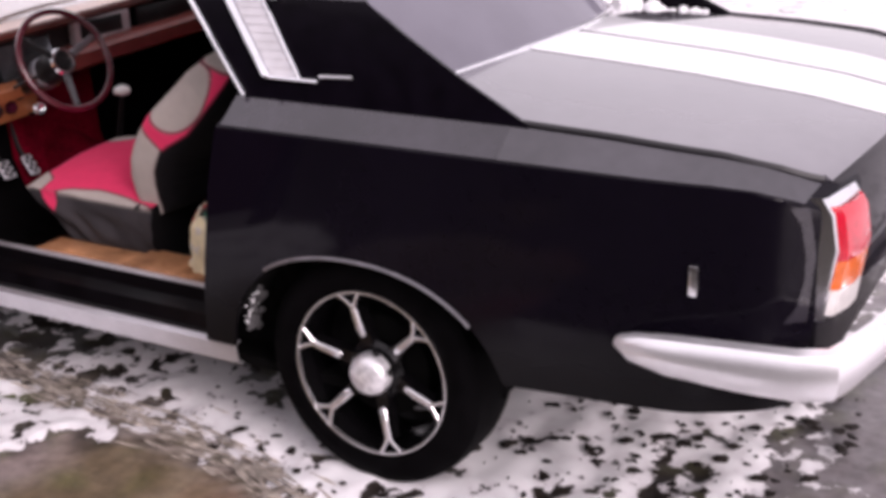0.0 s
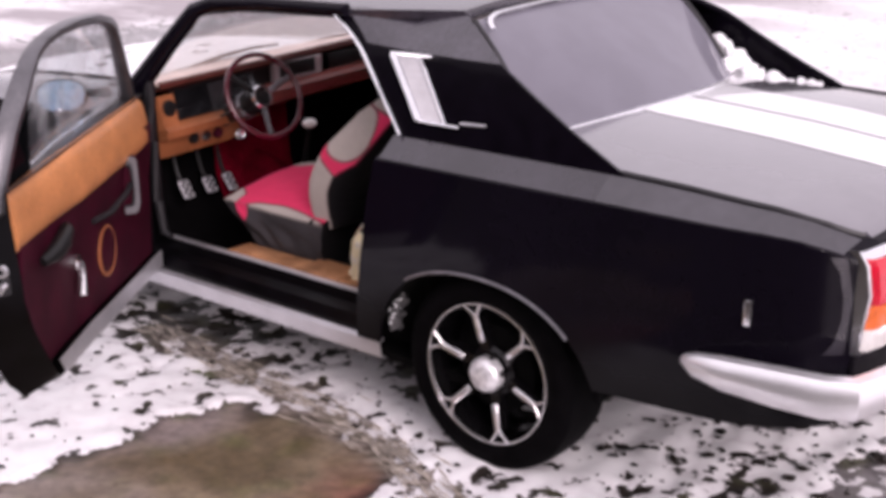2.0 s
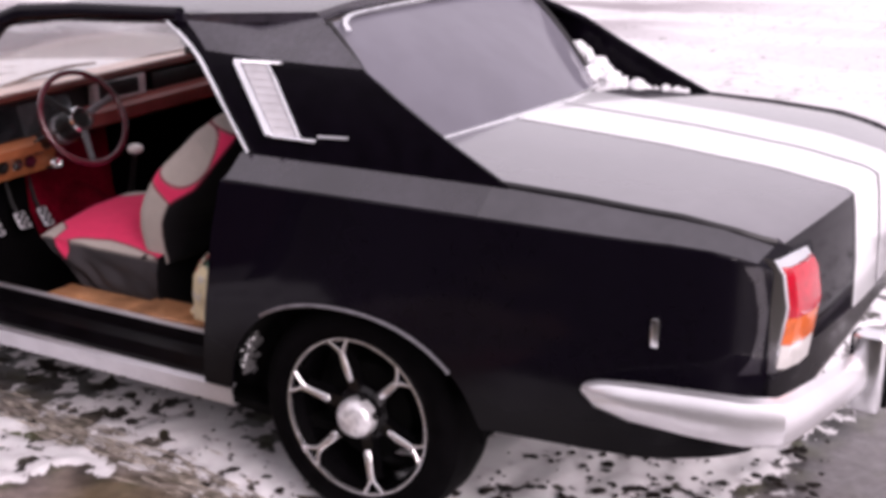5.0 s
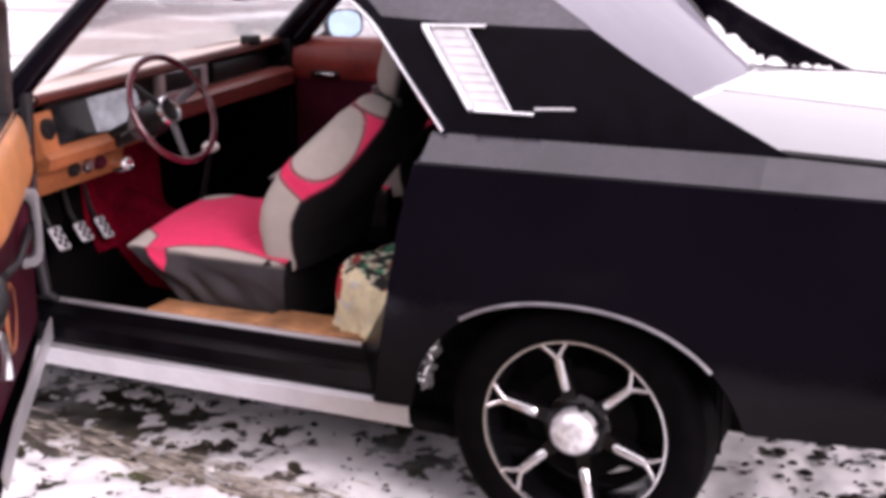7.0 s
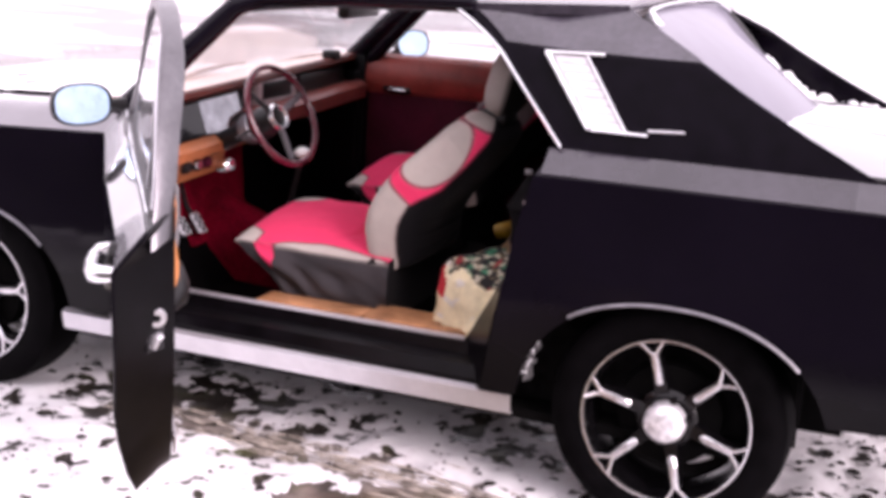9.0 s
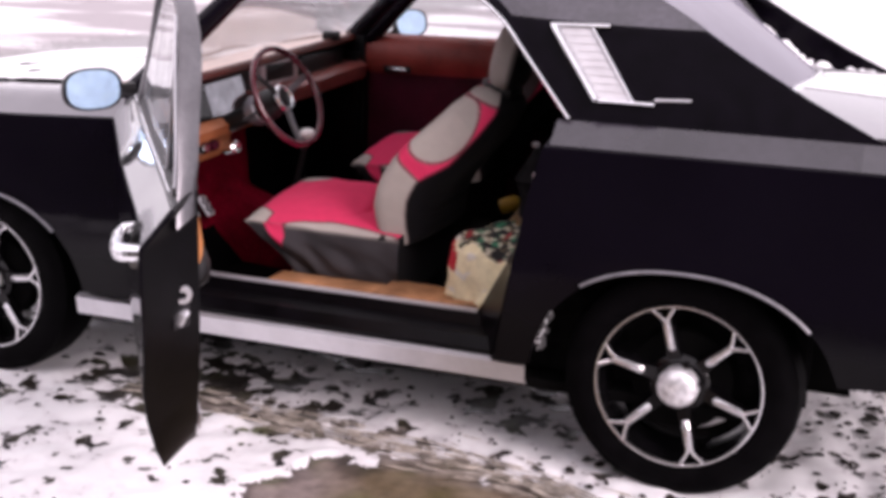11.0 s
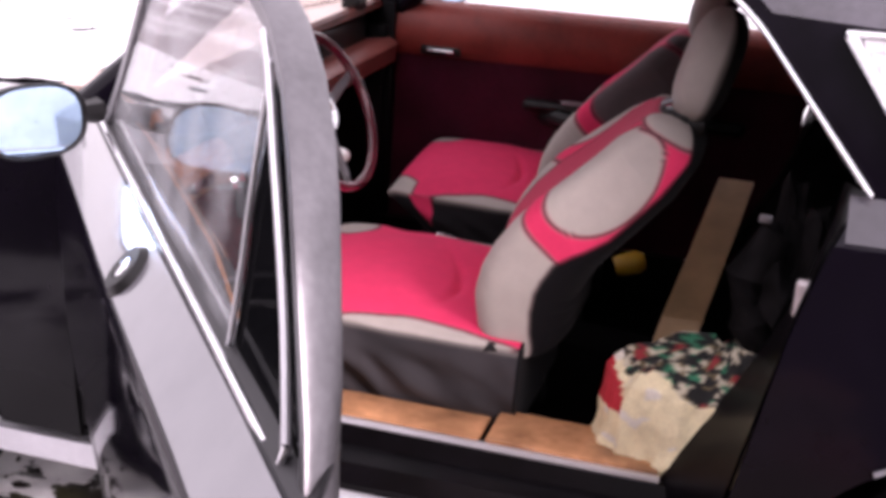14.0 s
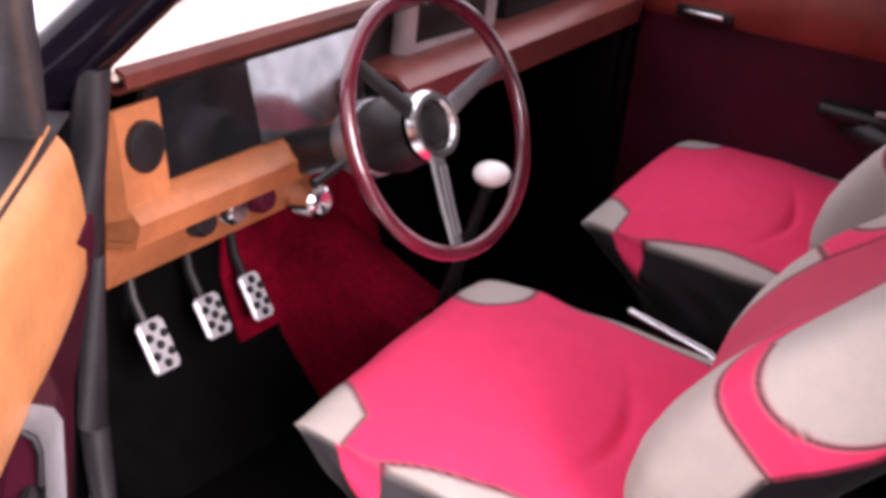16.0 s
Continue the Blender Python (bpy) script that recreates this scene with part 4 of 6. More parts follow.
def bar(path, w, n, name, material, parent, label="", skew=()):
    """A window frame bar: path of (s, n, z), w deep along the glass, n thick across it."""
    rows = []
    for i, (s, o, z) in enumerate(path):
        a, b = path[max(0, i - 1)], path[min(len(path) - 1, i + 1)]
        d = Vector((b[0] - a[0], 0, b[2] - a[2])).normalized()
        e = Vector((d.z, 0, -d.x))
        ww, nn = (w[i] if isinstance(w, list) else w), (n[i] if isinstance(n, list) else n)
        sk = skew[i] if i < len(skew) else 0.0
        rows.append([dp(s + e.x * ww * p + sk * (q + 0.5), o - 0.008 + nn * q, z + e.z * ww * p) for p, q in ((-0.5, -0.35), (-0.35, -0.5), (0.35, -0.5), (0.5, -0.35), (0.5, 0.35), (0.35, 0.5), (-0.35, 0.5), (-0.5, 0.35))])
    return part(name, grid(rows, loop=True, caps=True), material, parent, label)


bar([(1.496, -0.062, 1.0), (1.478, -0.066, 1.05), (1.452, -0.074, 1.1), (1.392, -0.086, 1.2), (1.352, -0.095, 1.25), (1.304, -0.104, 1.3), (1.251, -0.109, 1.35), (1.175, -0.110, 1.395), (1.08, -0.110, 1.42), (0.95, -0.11, 1.434), (0.75, -0.112, 1.437), (0.55, -0.112, 1.425), (0.40, -0.108, 1.395), (0.34, -0.104, 1.365), (0.24, -0.09, 1.25), (0.15, -0.075, 1.13), (0.09, -0.06, 1.04)],
    [0.032, 0.031, 0.030, 0.028, 0.027, 0.026, 0.026, 0.027, 0.028, 0.03, 0.032, 0.032, 0.032, 0.032, 0.032, 0.034, 0.04], [0.064, 0.064, 0.064, 0.064, 0.062, 0.058, 0.052, 0.046, 0.046, 0.05, 0.05, 0.05, 0.045, 0.045, 0.045, 0.05, 0.06], "window_frame", FRAME, door, "dull dark grey door window frame", [0.045, 0.045, 0.045, 0.045, 0.042, 0.038, 0.030, 0.018, 0.008])


def glass_n(z):
    return ip(z, [1.05, 1.43], [-0.05, -0.108])


def post_s(z):
    return ip(z, [1.0, 1.05, 1.1, 1.2, 1.25, 1.3, 1.35, 1.395], [1.482, 1.466, 1.440, 1.380, 1.340, 1.292, 1.239, 1.17])


def divide_s(z):
    return lerp(1.175, 1.215, (z - 1.05) / 0.31)


# fixed black quarter behind the sliding glass, with its bright divider and seal
part("quarter_light", grid([[dp(lerp(divide_s(z), post_s(z) + 0.004, u), glass_n(z) - 0.006, z) for u in (0, 0.3, 0.6, 1)] for z in [lerp(1.045, 1.355, k / 10) for k in range(11)]], 0.006, out=DN), QUARTER, door, "dark fixed quarter light")
part("divider", tube([dp(divide_s(z), glass_n(z) + 0.002, z) for z in [lerp(1.05, 1.37, k / 6) for k in range(7)]], [0.0035] * 7, 8), ALU, door, "thin bright divider bar")
part("inner_seal", tube([dp(post_s(z) - 0.006, glass_n(z) + 0.006, z) for z in [lerp(1.06, 1.39, k / 10) for k in range(11)]], 0.005, 8), ALU, door, "thin bright seal strip")
part("belt_trim", tube([dp(0.10, -0.034, 1.058), dp(0.8, -0.034, 1.058), dp(1.435, -0.036, 1.050), dp(1.458, -0.037, 1.052), dp(1.462, -0.042, 1.075)], [0.0055, 0.0055, 0.0055, 0.005, 0.004], 8), CHROME, door, "bright strip round the door glass")
gl = []
for v in [k / 12 for k in range(13)]:
    z = lerp(1.05, 1.43, v)
    s0 = ip(z, [1.05, 1.13, 1.25, 1.365, 1.395, 1.43], [0.10, 0.16, 0.25, 0.35, 0.41, 0.60])
    s1 = ip(z, [1.05, 1.36, 1.39, 1.41, 1.43], [1.178, 1.218, 1.17, 1.12, 1.02])
    gl.append([dp(lerp(s0, s1, u), ip(z, [1.05, 1.43], [-0.05, -0.11]), z) for u in [i / 10 for i in range(11)]])
g = part("door_glass", grid(gl, 0.004, out=DN), DOORGLASS, door, "wet door window glass")
g.visible_shadow = False
# outer handle
hd = part("door_handle", tube([dp(1.385, 0.040, 0.974), dp(1.374, 0.064, 0.968), dp(1.395, 0.080, 0.955), dp(1.45, 0.084, 0.948), dp(1.52, 0.077, 0.952), dp(1.562, 0.056, 0.962), dp(1.575, 0.036, 0.966)], [0.010, 0.012, 0.014, 0.017, 0.018, 0.016, 0.012], 12, 1.1), CHROME, door, "chrome door handle")
part("handle_plate", tube([dp(1.40, 0.046, 0.905), dp(1.445, 0.048, 0.903)], 0.011, 8, 0.8), CHROME, hd)
cup = part("handle_cup", lathe([(0.020, 0.022), (0.026, 0.020), (0.030, 0.002)], dp(1.43, 0.030, 0.966), DN + Vector((0, 0, 0.3)), 24), PLASTIC, hd, "black ring round the push button")
part("push_button", lathe([(0.001, 0.020), (0.015, 0.018), (0.019, 0.004)], dp(1.43, 0.030, 0.966), DN + Vector((0, 0, 0.3)), 20), CHROME, cup)
lk = part("lock", lathe([(0.018, 0.012), (0.034, 0.012), (0.044, 0.0)], dp(0.80, 0.008, 1.012), DN + Vector((0, 0, 0.9)), 20), PLASTIC, door, "black lock escutcheon")
part("lock_barrel", lathe([(0.001, 0.014), (0.015, 0.012), (0.018, 0.0)], dp(0.80, 0.008, 1.012), DN + Vector((0, 0, 0.9)), 16), CHROME, lk)


# mirrors
def mirror_at(centre, face, root, name_parent):
    fx = Vector(face).normalized()
    side = Vector((0, 0, 1)).cross(fx).normalized()
    up = fx.cross(side)
    def ring(sc, off, n=28):
        out = []
        for k in range(n):
            a = 2 * math.pi * k / n
            ca, sa = math.cos(a), math.sin(a)
            ex = 0.095 * (abs(ca) ** 0.75) * (1 if ca > 0 else -1)
            ez = 0.062 * (abs(sa) ** 0.75) * (1 if sa > 0 else -1)
            out.append(Vector(centre) + side * ex * sc + up * ez * sc + fx * off)
        return out
    sh = part("mirror_shell", grid([ring(0.25, -0.075), ring(0.7, -0.06), ring(0.95, -0.02), ring(1.0, 0.004), ring(0.97, 0.008), ring(0.88, 0.0)], loop=True), PLASTIC, name_parent, "black-rimmed oval door mirror")
    part("mirror_glass", grid([ring(0.89, 0.003), ring(0.5, 0.003), ring(0.02, 0.003)], loop=True), MIRROR, sh)
    part("mirror_arm", tube([Vector(centre) - fx * 0.03, lerp(Vector(centre), Vector(root), 0.6) - fx * 0.02, Vector(root)], [0.018, 0.014, 0.024], 8), PLASTIC, sh)
    return sh


mirror_at((-1.690, -0.375, 1.115), (0.86, -0.40, 0.10), dp(0.16, -0.02, 1.09), door)
mirror_at((-1.60, 1.83, 1.16), (0.9, -0.42, 0.1), (-1.66, 1.70, 1.10), car)


# ---- closed passenger door ----
pd = [[flip((x, side_y(x, z), z)) for x in [lerp(-1.82, ip(z, [0.33, 0.45, 0.85, 1.0, 1.09], [-0.56, -0.54, -0.47, -0.43, -0.38]), u) for u in [i / 16 for i in range(17)]]] for z in (0.36, 0.45, 0.6, 0.75, 0.9, 0.96, 0.985, 0.995, 1.005, 1.02, 1.06)]
rd = part("door", grid(pd, 0.012), PAINT, car, "closed black passenger door")
card_r = [[Vector((x, y, z)) for x in [lerp(-1.74, -0.46, u / 16) for u in range(17)]] for y, z in ((1.60, 0.42), (1.60, 0.6), (1.60, 0.8), (1.60, 0.985))]
part("door_card", grid(card_r, -0.012), MAROON, rd, "dark maroon door card")
rail_r = [[Vector((x, y, z + 0.012 * clamp((x + 1.7) / 1.2))) for x in [lerp(-1.74, -0.46, u / 16) for u in range(17)]] for y, z in ((1.598, 0.968), (1.580, 0.985), (1.572, 1.03), (1.580, 1.075), (1.605, 1.105), (1.65, 1.115))]
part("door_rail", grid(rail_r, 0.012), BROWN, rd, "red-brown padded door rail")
pl = part("door_pull", box(-1.62, -1.49, 1.565, 1.578, 0.968, 1.0, 0.006), PLASTIC, rd, "black pull with a chrome lever")
part("lever", box(-1.60, -1.51, 1.556, 1.567, 0.978, 0.99, 0.004), CHROME, pl)
part("armrest", box(-1.28, -0.62, 1.535, 1.592, 0.838, 0.872, 0.014, 3), PLASTIC, rd, "black padded armrest")
part("armrest_pull", box(-1.16, -1.08, 1.524, 1.536, 0.872, 0.884, 0.004), TRIM, rd)
part("armrest", tube([(-1.22, 1.58, 0.82), (-1.16, 1.545, 0.825), (-1.0, 1.54, 0.81), (-0.85, 1.58, 0.79)], [0.02, 0.034, 0.032, 0.02], 10), PLASTIC, rd)
pf = [(-1.70, 1.60, 1.10), (-1.58, 1.585, 1.22), (-1.45, 1.57, 1.35), (-1.34, 1.56, 1.40), (-1.1, 1.555, 1.42), (-0.74, 1.555, 1.42)]
part("window_frame", tube(pf, [0.034, 0.034, 0.034, 0.032, 0.028, 0.026], 10), PAINT, rd)
part("window_frame", tube([(-0.40, 1.62, 1.10), (-0.55, 1.59, 1.27), (-0.74, 1.555, 1.42)], 0.02, 8), PAINT, rd)
pg = [[Vector((lerp(ip(z, [1.10, 1.22, 1.35, 1.42], [-1.70, -1.58, -1.45, -1.2]), ip(z, [1.10, 1.27, 1.42], [-0.42, -0.57, -0.76]), u), ip(z, [1.1, 1.42], [1.61, 1.56]), z)) for u in (0, 0.25, 0.5, 0.75, 1)] for z in (1.10, 1.16, 1.22, 1.29, 1.35, 1.42)]
g = part("door_glass", grid(pg, 0.004), GLASS, rd)
g.visible_shadow = False

# ---- front seats ----
RED, SAND, DARK, SEAM, SKIRT = (0.76, 0.045, 0.130), (0.44, 0.395, 0.36), (0.0035, 0.003, 0.004), (0.06, 0.02, 0.028), (0.055, 0.050, 0.054)


def mix3(a, b, t):
    return tuple(lerp(p, q, clamp(t)) for p, q in zip(a, b))


def two(a, b, d, w=0.02, seam=0.018):
    """Fabric a where d < 0, b where d > 0, with a dark seam between."""
    c = mix3(a, b, 0.5 + d / w)
    return mix3(SEAM, c, abs(d) / seam)


def painted(name, rows, colors, material, parent, label="", loop=True, caps=True, smooth=60):
    """A sheet with a fabric colour at each point."""
    me = bpy.data.meshes.new(name)
    k = len(rows[0])
    verts = [p for r in rows for p in r]
    faces = []
    for i in range(len(rows) - 1):
        for j in range(k if loop else k - 1):
            faces.append((i * k + j, i * k + (j + 1) % k, (i + 1) * k + (j + 1) % k, (i + 1) * k + j))
    if caps:
        faces += [tuple(range(k))[::-1], tuple(range(len(verts) - k, len(verts)))]
    me.from_pydata(verts, [], faces)
    at = me.color_attributes.new("fabric", "FLOAT_COLOR", "POINT")
    for i, c in enumerate(c for r in colors for c in r):
        at.data[i].color = (*c, 1)
    me.materials.append(material)
    bm = bmesh.new()
    bm.from_mesh(me)
    bmesh.ops.recalc_face_normals(bm, faces=bm.faces)
    bm.to_mesh(me)
    bm.free()
    return finish(name, me, parent, label, smooth)


def seat(cy, up, label, fwd, rear, skirt):
    NX, NY = 150, 150
    rows, cols = [], []
    for i in range(NX + 1):
        u = i / NX
        x = lerp(-1.556, rear, u)
        end = (1 - (1 - clamp(u / 0.10)) ** 2) ** 0.5
        hw = lerp(0.238, 0.250, clamp(u / 0.2))
        dome = 0.040 * math.sin(math.pi * clamp(u * 0.80 + 0.16)) ** 0.8
        dip = 0.020 * math.exp(-((u - 0.74) / 0.2) ** 2)
        row, col = [], []
        for j in range(NY + 1):
            v = j / NY
            if v < 0.16 or v > 0.84:
                t = (v if v < 0.16 else 1 - v) / 0.16
                sg = -1 if v < 0.5 else 1
                y = cy + sg * (hw + 0.012 * math.sin(math.pi * t) - 0.02 * (1 - t))
                ztop = lerp(0.611, 0.604, u) - 0.012 * (1 - end)
                z = lerp(0.40 + 0.08 * (1 - clamp(u / 0.25)), ztop, t)
                y += sg * (0.020 * noise.noise(Vector((x * 9, sg, z * 18 + x * 8))) + 0.010 * abs(math.sin(z * 26 + x * 9))) * math.sin(math.pi * t)
                X = x + 0.15 * (1 - t) ** 0.8 * (1 - clamp(u / 0.5))
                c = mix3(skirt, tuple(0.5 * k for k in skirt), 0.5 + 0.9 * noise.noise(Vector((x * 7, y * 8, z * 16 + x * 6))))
                band = 0.07 - abs(u - 0.185)
                c = mix3(c, RED, band / 0.012) if t > 0.55 + 0.3 * abs(u - 0.185) / 0.07 else c
                if t > 0.95:
                    c = mix3(c, SAND if u < 0.12 or u > 0.27 else RED, (t - 0.95) / 0.03)
            else:
                X = x
                w = (v - 0.5) / 0.34
                y = cy + hw * w
                bul = (1 - abs(w) ** 2.6)
                z = lerp(0.611, 0.604, u) - 0.012 * (1 - end) + dome * bul * end - dip * (1 - w * w) ** 2
                z += 0.005 * noise.noise(Vector((x * 11, y * 11, cy))) - 0.012 * math.exp(-((u - 0.66 + 0.10 * w + 0.25 * w * w) / 0.022) ** 2) * math.exp(-((w + 0.1) / 0.38) ** 2)
                edge = abs(w) - (1.02 - 0.17 * math.sin(math.pi * clamp((u - 0.25) / 0.75)) ** 0.8)
                corner = 0.15 - max(u * (1.0 if w < 0 else 0.75), (u * 0.5 + (1 - abs(w)) * 0.34))
                if w > 0:
                    corner = 0.09 * (1 - math.hypot((u - 0.10) / 0.10, (w - 0.80) / 0.30))
                d = max(edge * 0.20, corner * 0.5)
                c = two(RED, SAND, d, 0.010, 0.005)
            if i > NX - 2:
                c = DARK
            row.append(Vector((X, y, z + up + 0.058 * clamp((z - 0.42) / 0.2) * (0.5 + 0.5 * (y - cy) / hw))))
            col.append(c)
        rows.append(row)
        cols.append(col)
    st = painted("front_seat", rows, cols, FABRIC, car, label, loop=True)
    # backrest
    ts = [0, 0.18, 0.4, 0.6, 0.82, 1.0]
    NT, NS = 220, 300
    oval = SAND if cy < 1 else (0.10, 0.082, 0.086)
    rows, cols = [], []
    for i in range(NT + 1):
        t = i / NT
        def spine(q):
            return Vector((fwd + ip(q, ts, [-0.972, -1.010, -0.958, -0.868, -0.768, -0.690]), cy, ip(q, ts, [0.555, 0.69, 0.815, 0.905, 1.005, 1.095]) + up))
        ctr = (spine(t - 0.08) + spine(t) + spine(t + 0.08)) / 3
        sp = (spine(min(1, t + 0.12)) - spine(max(0, t - 0.12))).normalized()
        fw = Vector((-sp.z, 0, sp.x))
        cap = (1 - max(0, (t - 0.90) / 0.10) ** 2) ** 0.5 if t > 0.9 else 1
        capb = (1 - max(0, (0.06 - t) / 0.06) ** 2) ** 0.5 if t < 0.06 else 1
        hw = ip(t, [0, 0.25, 0.5, 0.8, 1.0], [0.215, 0.235, 0.238, 0.21, 0.15]) * lerp(0.55, 1, cap)
        th = ip(t, [0, 0.2, 0.5, 0.8, 1.0], [0.095, 0.118, 0.108, 0.092, 0.060]) * cap * lerp(0.6, 1, capb)
        row, col = [], []
        for j in range(NS):
            a = 2 * math.pi * j / NS
            ca, sa = math.cos(a), math.sin(a)
            ex = (abs(ca) ** 0.50) * (1 if ca > 0 else -1)
            ey = (abs(sa) ** 0.50) * (1 if sa > 0 else -1)
            dent = 0.035 * max(0, ey) * (1 - abs(ex) ** 2) * math.sin(math.pi * clamp(t * 1.1))
            p = ctr + Vector((0, ex * hw, 0)) + fw * (ey * th - dent + (0.028 if cy < 1 else 0.0) * clamp(ex * 1.3) * math.sin(math.pi * clamp(t * 1.05)) ** 0.7 * clamp(ey * 1.5 + 0.6))
            ax = abs(ex)
            centre = (ax - (0.52 + 0.06 * math.sin(t * 7))) * 0.2
            rear = clamp(0.5 - ey * 0.5)
            low = (t - 0.43 + 0.02 * rear - 0.06 * clamp((1 - ax) * 2)) * 0.6
            ov = 1 - math.hypot((t - 0.705) / 0.205, (ey - 0.36) / 0.95 if ax > 0.8 else (ax - 1.02) / 0.50)
            bol = two(SAND, RED, low, 0.016, 0.0055)
            if low > 0.012:
                bol = two(RED, oval, max(ov * 0.12, (t - 0.93 + 0.04 * ey) * 0.6), 0.016, 0.0055)
            c = bol
            if centre < 0.012:
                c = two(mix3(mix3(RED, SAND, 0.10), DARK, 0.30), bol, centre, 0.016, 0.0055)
            back = (-0.28 - 0.36 * clamp((t - 0.40) * 5) - ey) * 0.2
            c = two(c, DARK, back, 0.02, 0.005)
            row.append(p)
            col.append(c)
        rows.append(row)
        cols.append(col)
    painted("backrest", rows, cols, FABRIC, st, "pink-red and sand cloth backrest with black back")
    lean = radians(14)
    sp, fw = Vector((math.sin(lean), 0, math.cos(lean))), Vector((-math.cos(lean), 0, math.sin(lean)))
    # headrest
    top = Vector((fwd - 0.684, cy, 1.190 + up))
    rows, cols = [], []
    for i in range(25):
        t = i / 24
        k = (1 - abs(2 * t - 1) ** 3.0) ** 0.45
        row, col = [], []
        for j in range(32):
            a = 2 * math.pi * j / 32
            ca, sa = math.cos(a), math.sin(a)
            row.append(top + sp * (lerp(-0.115, 0.13, t)) + Vector((0, 0.125 * k * abs(ca) ** 0.7 * (1 if ca > 0 else -1), 0)) + fw * (0.058 * k * abs(sa) ** 0.7 * (1 if sa > 0 else -1)))
            col.append(mix3((0.36, 0.33, 0.31), DARK, 0.5 - (sa + 0.35) / 0.2))
        rows.append(row)
        cols.append(col)
    painted("headrest", rows, cols, FABRIC, st, "grey cloth headrest")
    for s in (-1, 1):
        part("headrest_post", tube([top + sp * -0.16 + Vector((0, s * 0.05, 0)), top + Vector((0, s * 0.05, 0))], 0.008, 8), CHROME, st)
    part("headrest_guide", box(fwd - 0.73, fwd - 0.67, cy - 0.075, cy + 0.075, 1.064 + up, 1.094 + up, 0.008), PLASTIC, st)
    part("recliner", lathe([(0.001, 0.012), (0.015, 0.012), (0.019, 0.0)], (fwd - 1.035, cy - 0.240, 0.592 + up), (0, -1, 0), 20), PLASTIC, st)
    for s in (-1, 1):
        part("seat_rail", box(-1.42, -0.98, cy + s * 0.17 - 0.02, cy + s * 0.17 + 0.02, 0.312, 0.42 + up, 0.006), PLASTIC, st)
    return st


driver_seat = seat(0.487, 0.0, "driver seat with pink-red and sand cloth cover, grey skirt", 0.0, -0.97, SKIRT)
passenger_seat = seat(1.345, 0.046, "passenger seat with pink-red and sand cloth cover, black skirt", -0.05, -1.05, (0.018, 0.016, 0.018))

# black belt guide on the shoulder of the driver's backrest
guide = part("belt_guide", box(-0.762, -0.706, 0.400, 0.470, 1.074, 1.108, 0.008), PLASTIC, driver_seat, "black plastic belt guide")
for y in (0.418, 0.448):
    part("guide_loop", tube([(-0.764, y, 1.098), (-0.762, y - 0.004, 1.120), (-0.738, y - 0.006, 1.130), (-0.712, y - 0.004, 1.120), (-0.710, y, 1.098)], 0.005, 8), TRIM, guide)

# handbrake between the seats
brake = part("handbrake", tube([(-1.34, 0.872, 0.622), (-1.27, 0.872, 0.609), (-1.19, 0.872, 0.594), (-1.12, 0.872, 0.555), (-1.08, 0.872, 0.49)], [0.007, 0.008, 0.009, 0.012, 0.014], 10), CHROME, car, "chromed handbrake lever")
part("handbrake_boot", tube([(-1.15, 0.872, 0.577), (-1.11, 0.872, 0.545), (-1.075, 0.872, 0.47), (-1.07, 0.872, 0.40)], [0.016, 0.026, 0.036, 0.042], 10), PLASTIC, brake)




# ---- dashboard ----
def tl(y):
    return 0.035 * (y - 0.3)


def dash_sheet(prof, y0, y1, n=20):
    return [[Vector((x, lerp(y0, y1, j / n), z + tl(lerp(y0, y1, j / n)))) for x, z in prof] for j in range(n + 1)]


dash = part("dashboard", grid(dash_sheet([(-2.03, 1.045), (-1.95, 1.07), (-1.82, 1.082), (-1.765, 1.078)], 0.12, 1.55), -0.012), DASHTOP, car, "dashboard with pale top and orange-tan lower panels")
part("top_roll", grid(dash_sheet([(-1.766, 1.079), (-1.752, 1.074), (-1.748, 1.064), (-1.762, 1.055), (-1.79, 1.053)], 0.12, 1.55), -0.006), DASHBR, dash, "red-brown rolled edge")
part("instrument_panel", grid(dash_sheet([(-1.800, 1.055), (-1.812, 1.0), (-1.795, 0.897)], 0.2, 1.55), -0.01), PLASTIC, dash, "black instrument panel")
# one cover, split into two materials where the mirrored window light ends
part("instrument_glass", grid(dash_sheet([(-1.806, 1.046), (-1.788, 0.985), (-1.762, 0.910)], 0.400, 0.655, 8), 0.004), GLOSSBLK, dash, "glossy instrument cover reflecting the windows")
part("gauge_cover", grid(dash_sheet([(-1.806, 1.046), (-1.790, 0.985), (-1.766, 0.910)], 0.215, 0.399, 6), 0.004), DARKGLOSS, dash, "gauge cover, dark where no window is mirrored")
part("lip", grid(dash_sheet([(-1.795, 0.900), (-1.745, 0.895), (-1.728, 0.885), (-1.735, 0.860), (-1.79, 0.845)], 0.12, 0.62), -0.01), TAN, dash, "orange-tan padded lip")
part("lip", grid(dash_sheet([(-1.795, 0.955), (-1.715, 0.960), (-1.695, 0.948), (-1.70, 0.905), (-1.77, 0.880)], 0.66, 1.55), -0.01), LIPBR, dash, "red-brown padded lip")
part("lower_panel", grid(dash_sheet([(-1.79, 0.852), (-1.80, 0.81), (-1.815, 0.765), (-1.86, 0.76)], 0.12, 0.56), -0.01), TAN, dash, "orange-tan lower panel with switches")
for y in (0.121, 0.619):
    cap = bmesh.new()
    cap.faces.new([cap.verts.new((x, y, z + tl(y))) for x, z in ((-1.795, 0.899), (-1.745, 0.894), (-1.729, 0.885), (-1.736, 0.861), (-1.79, 0.846))])
    thicken(cap, 0.004, out=(0, -1 if y < 0.4 else 1, 0))
    part("lip_end", cap, TAN, dash)
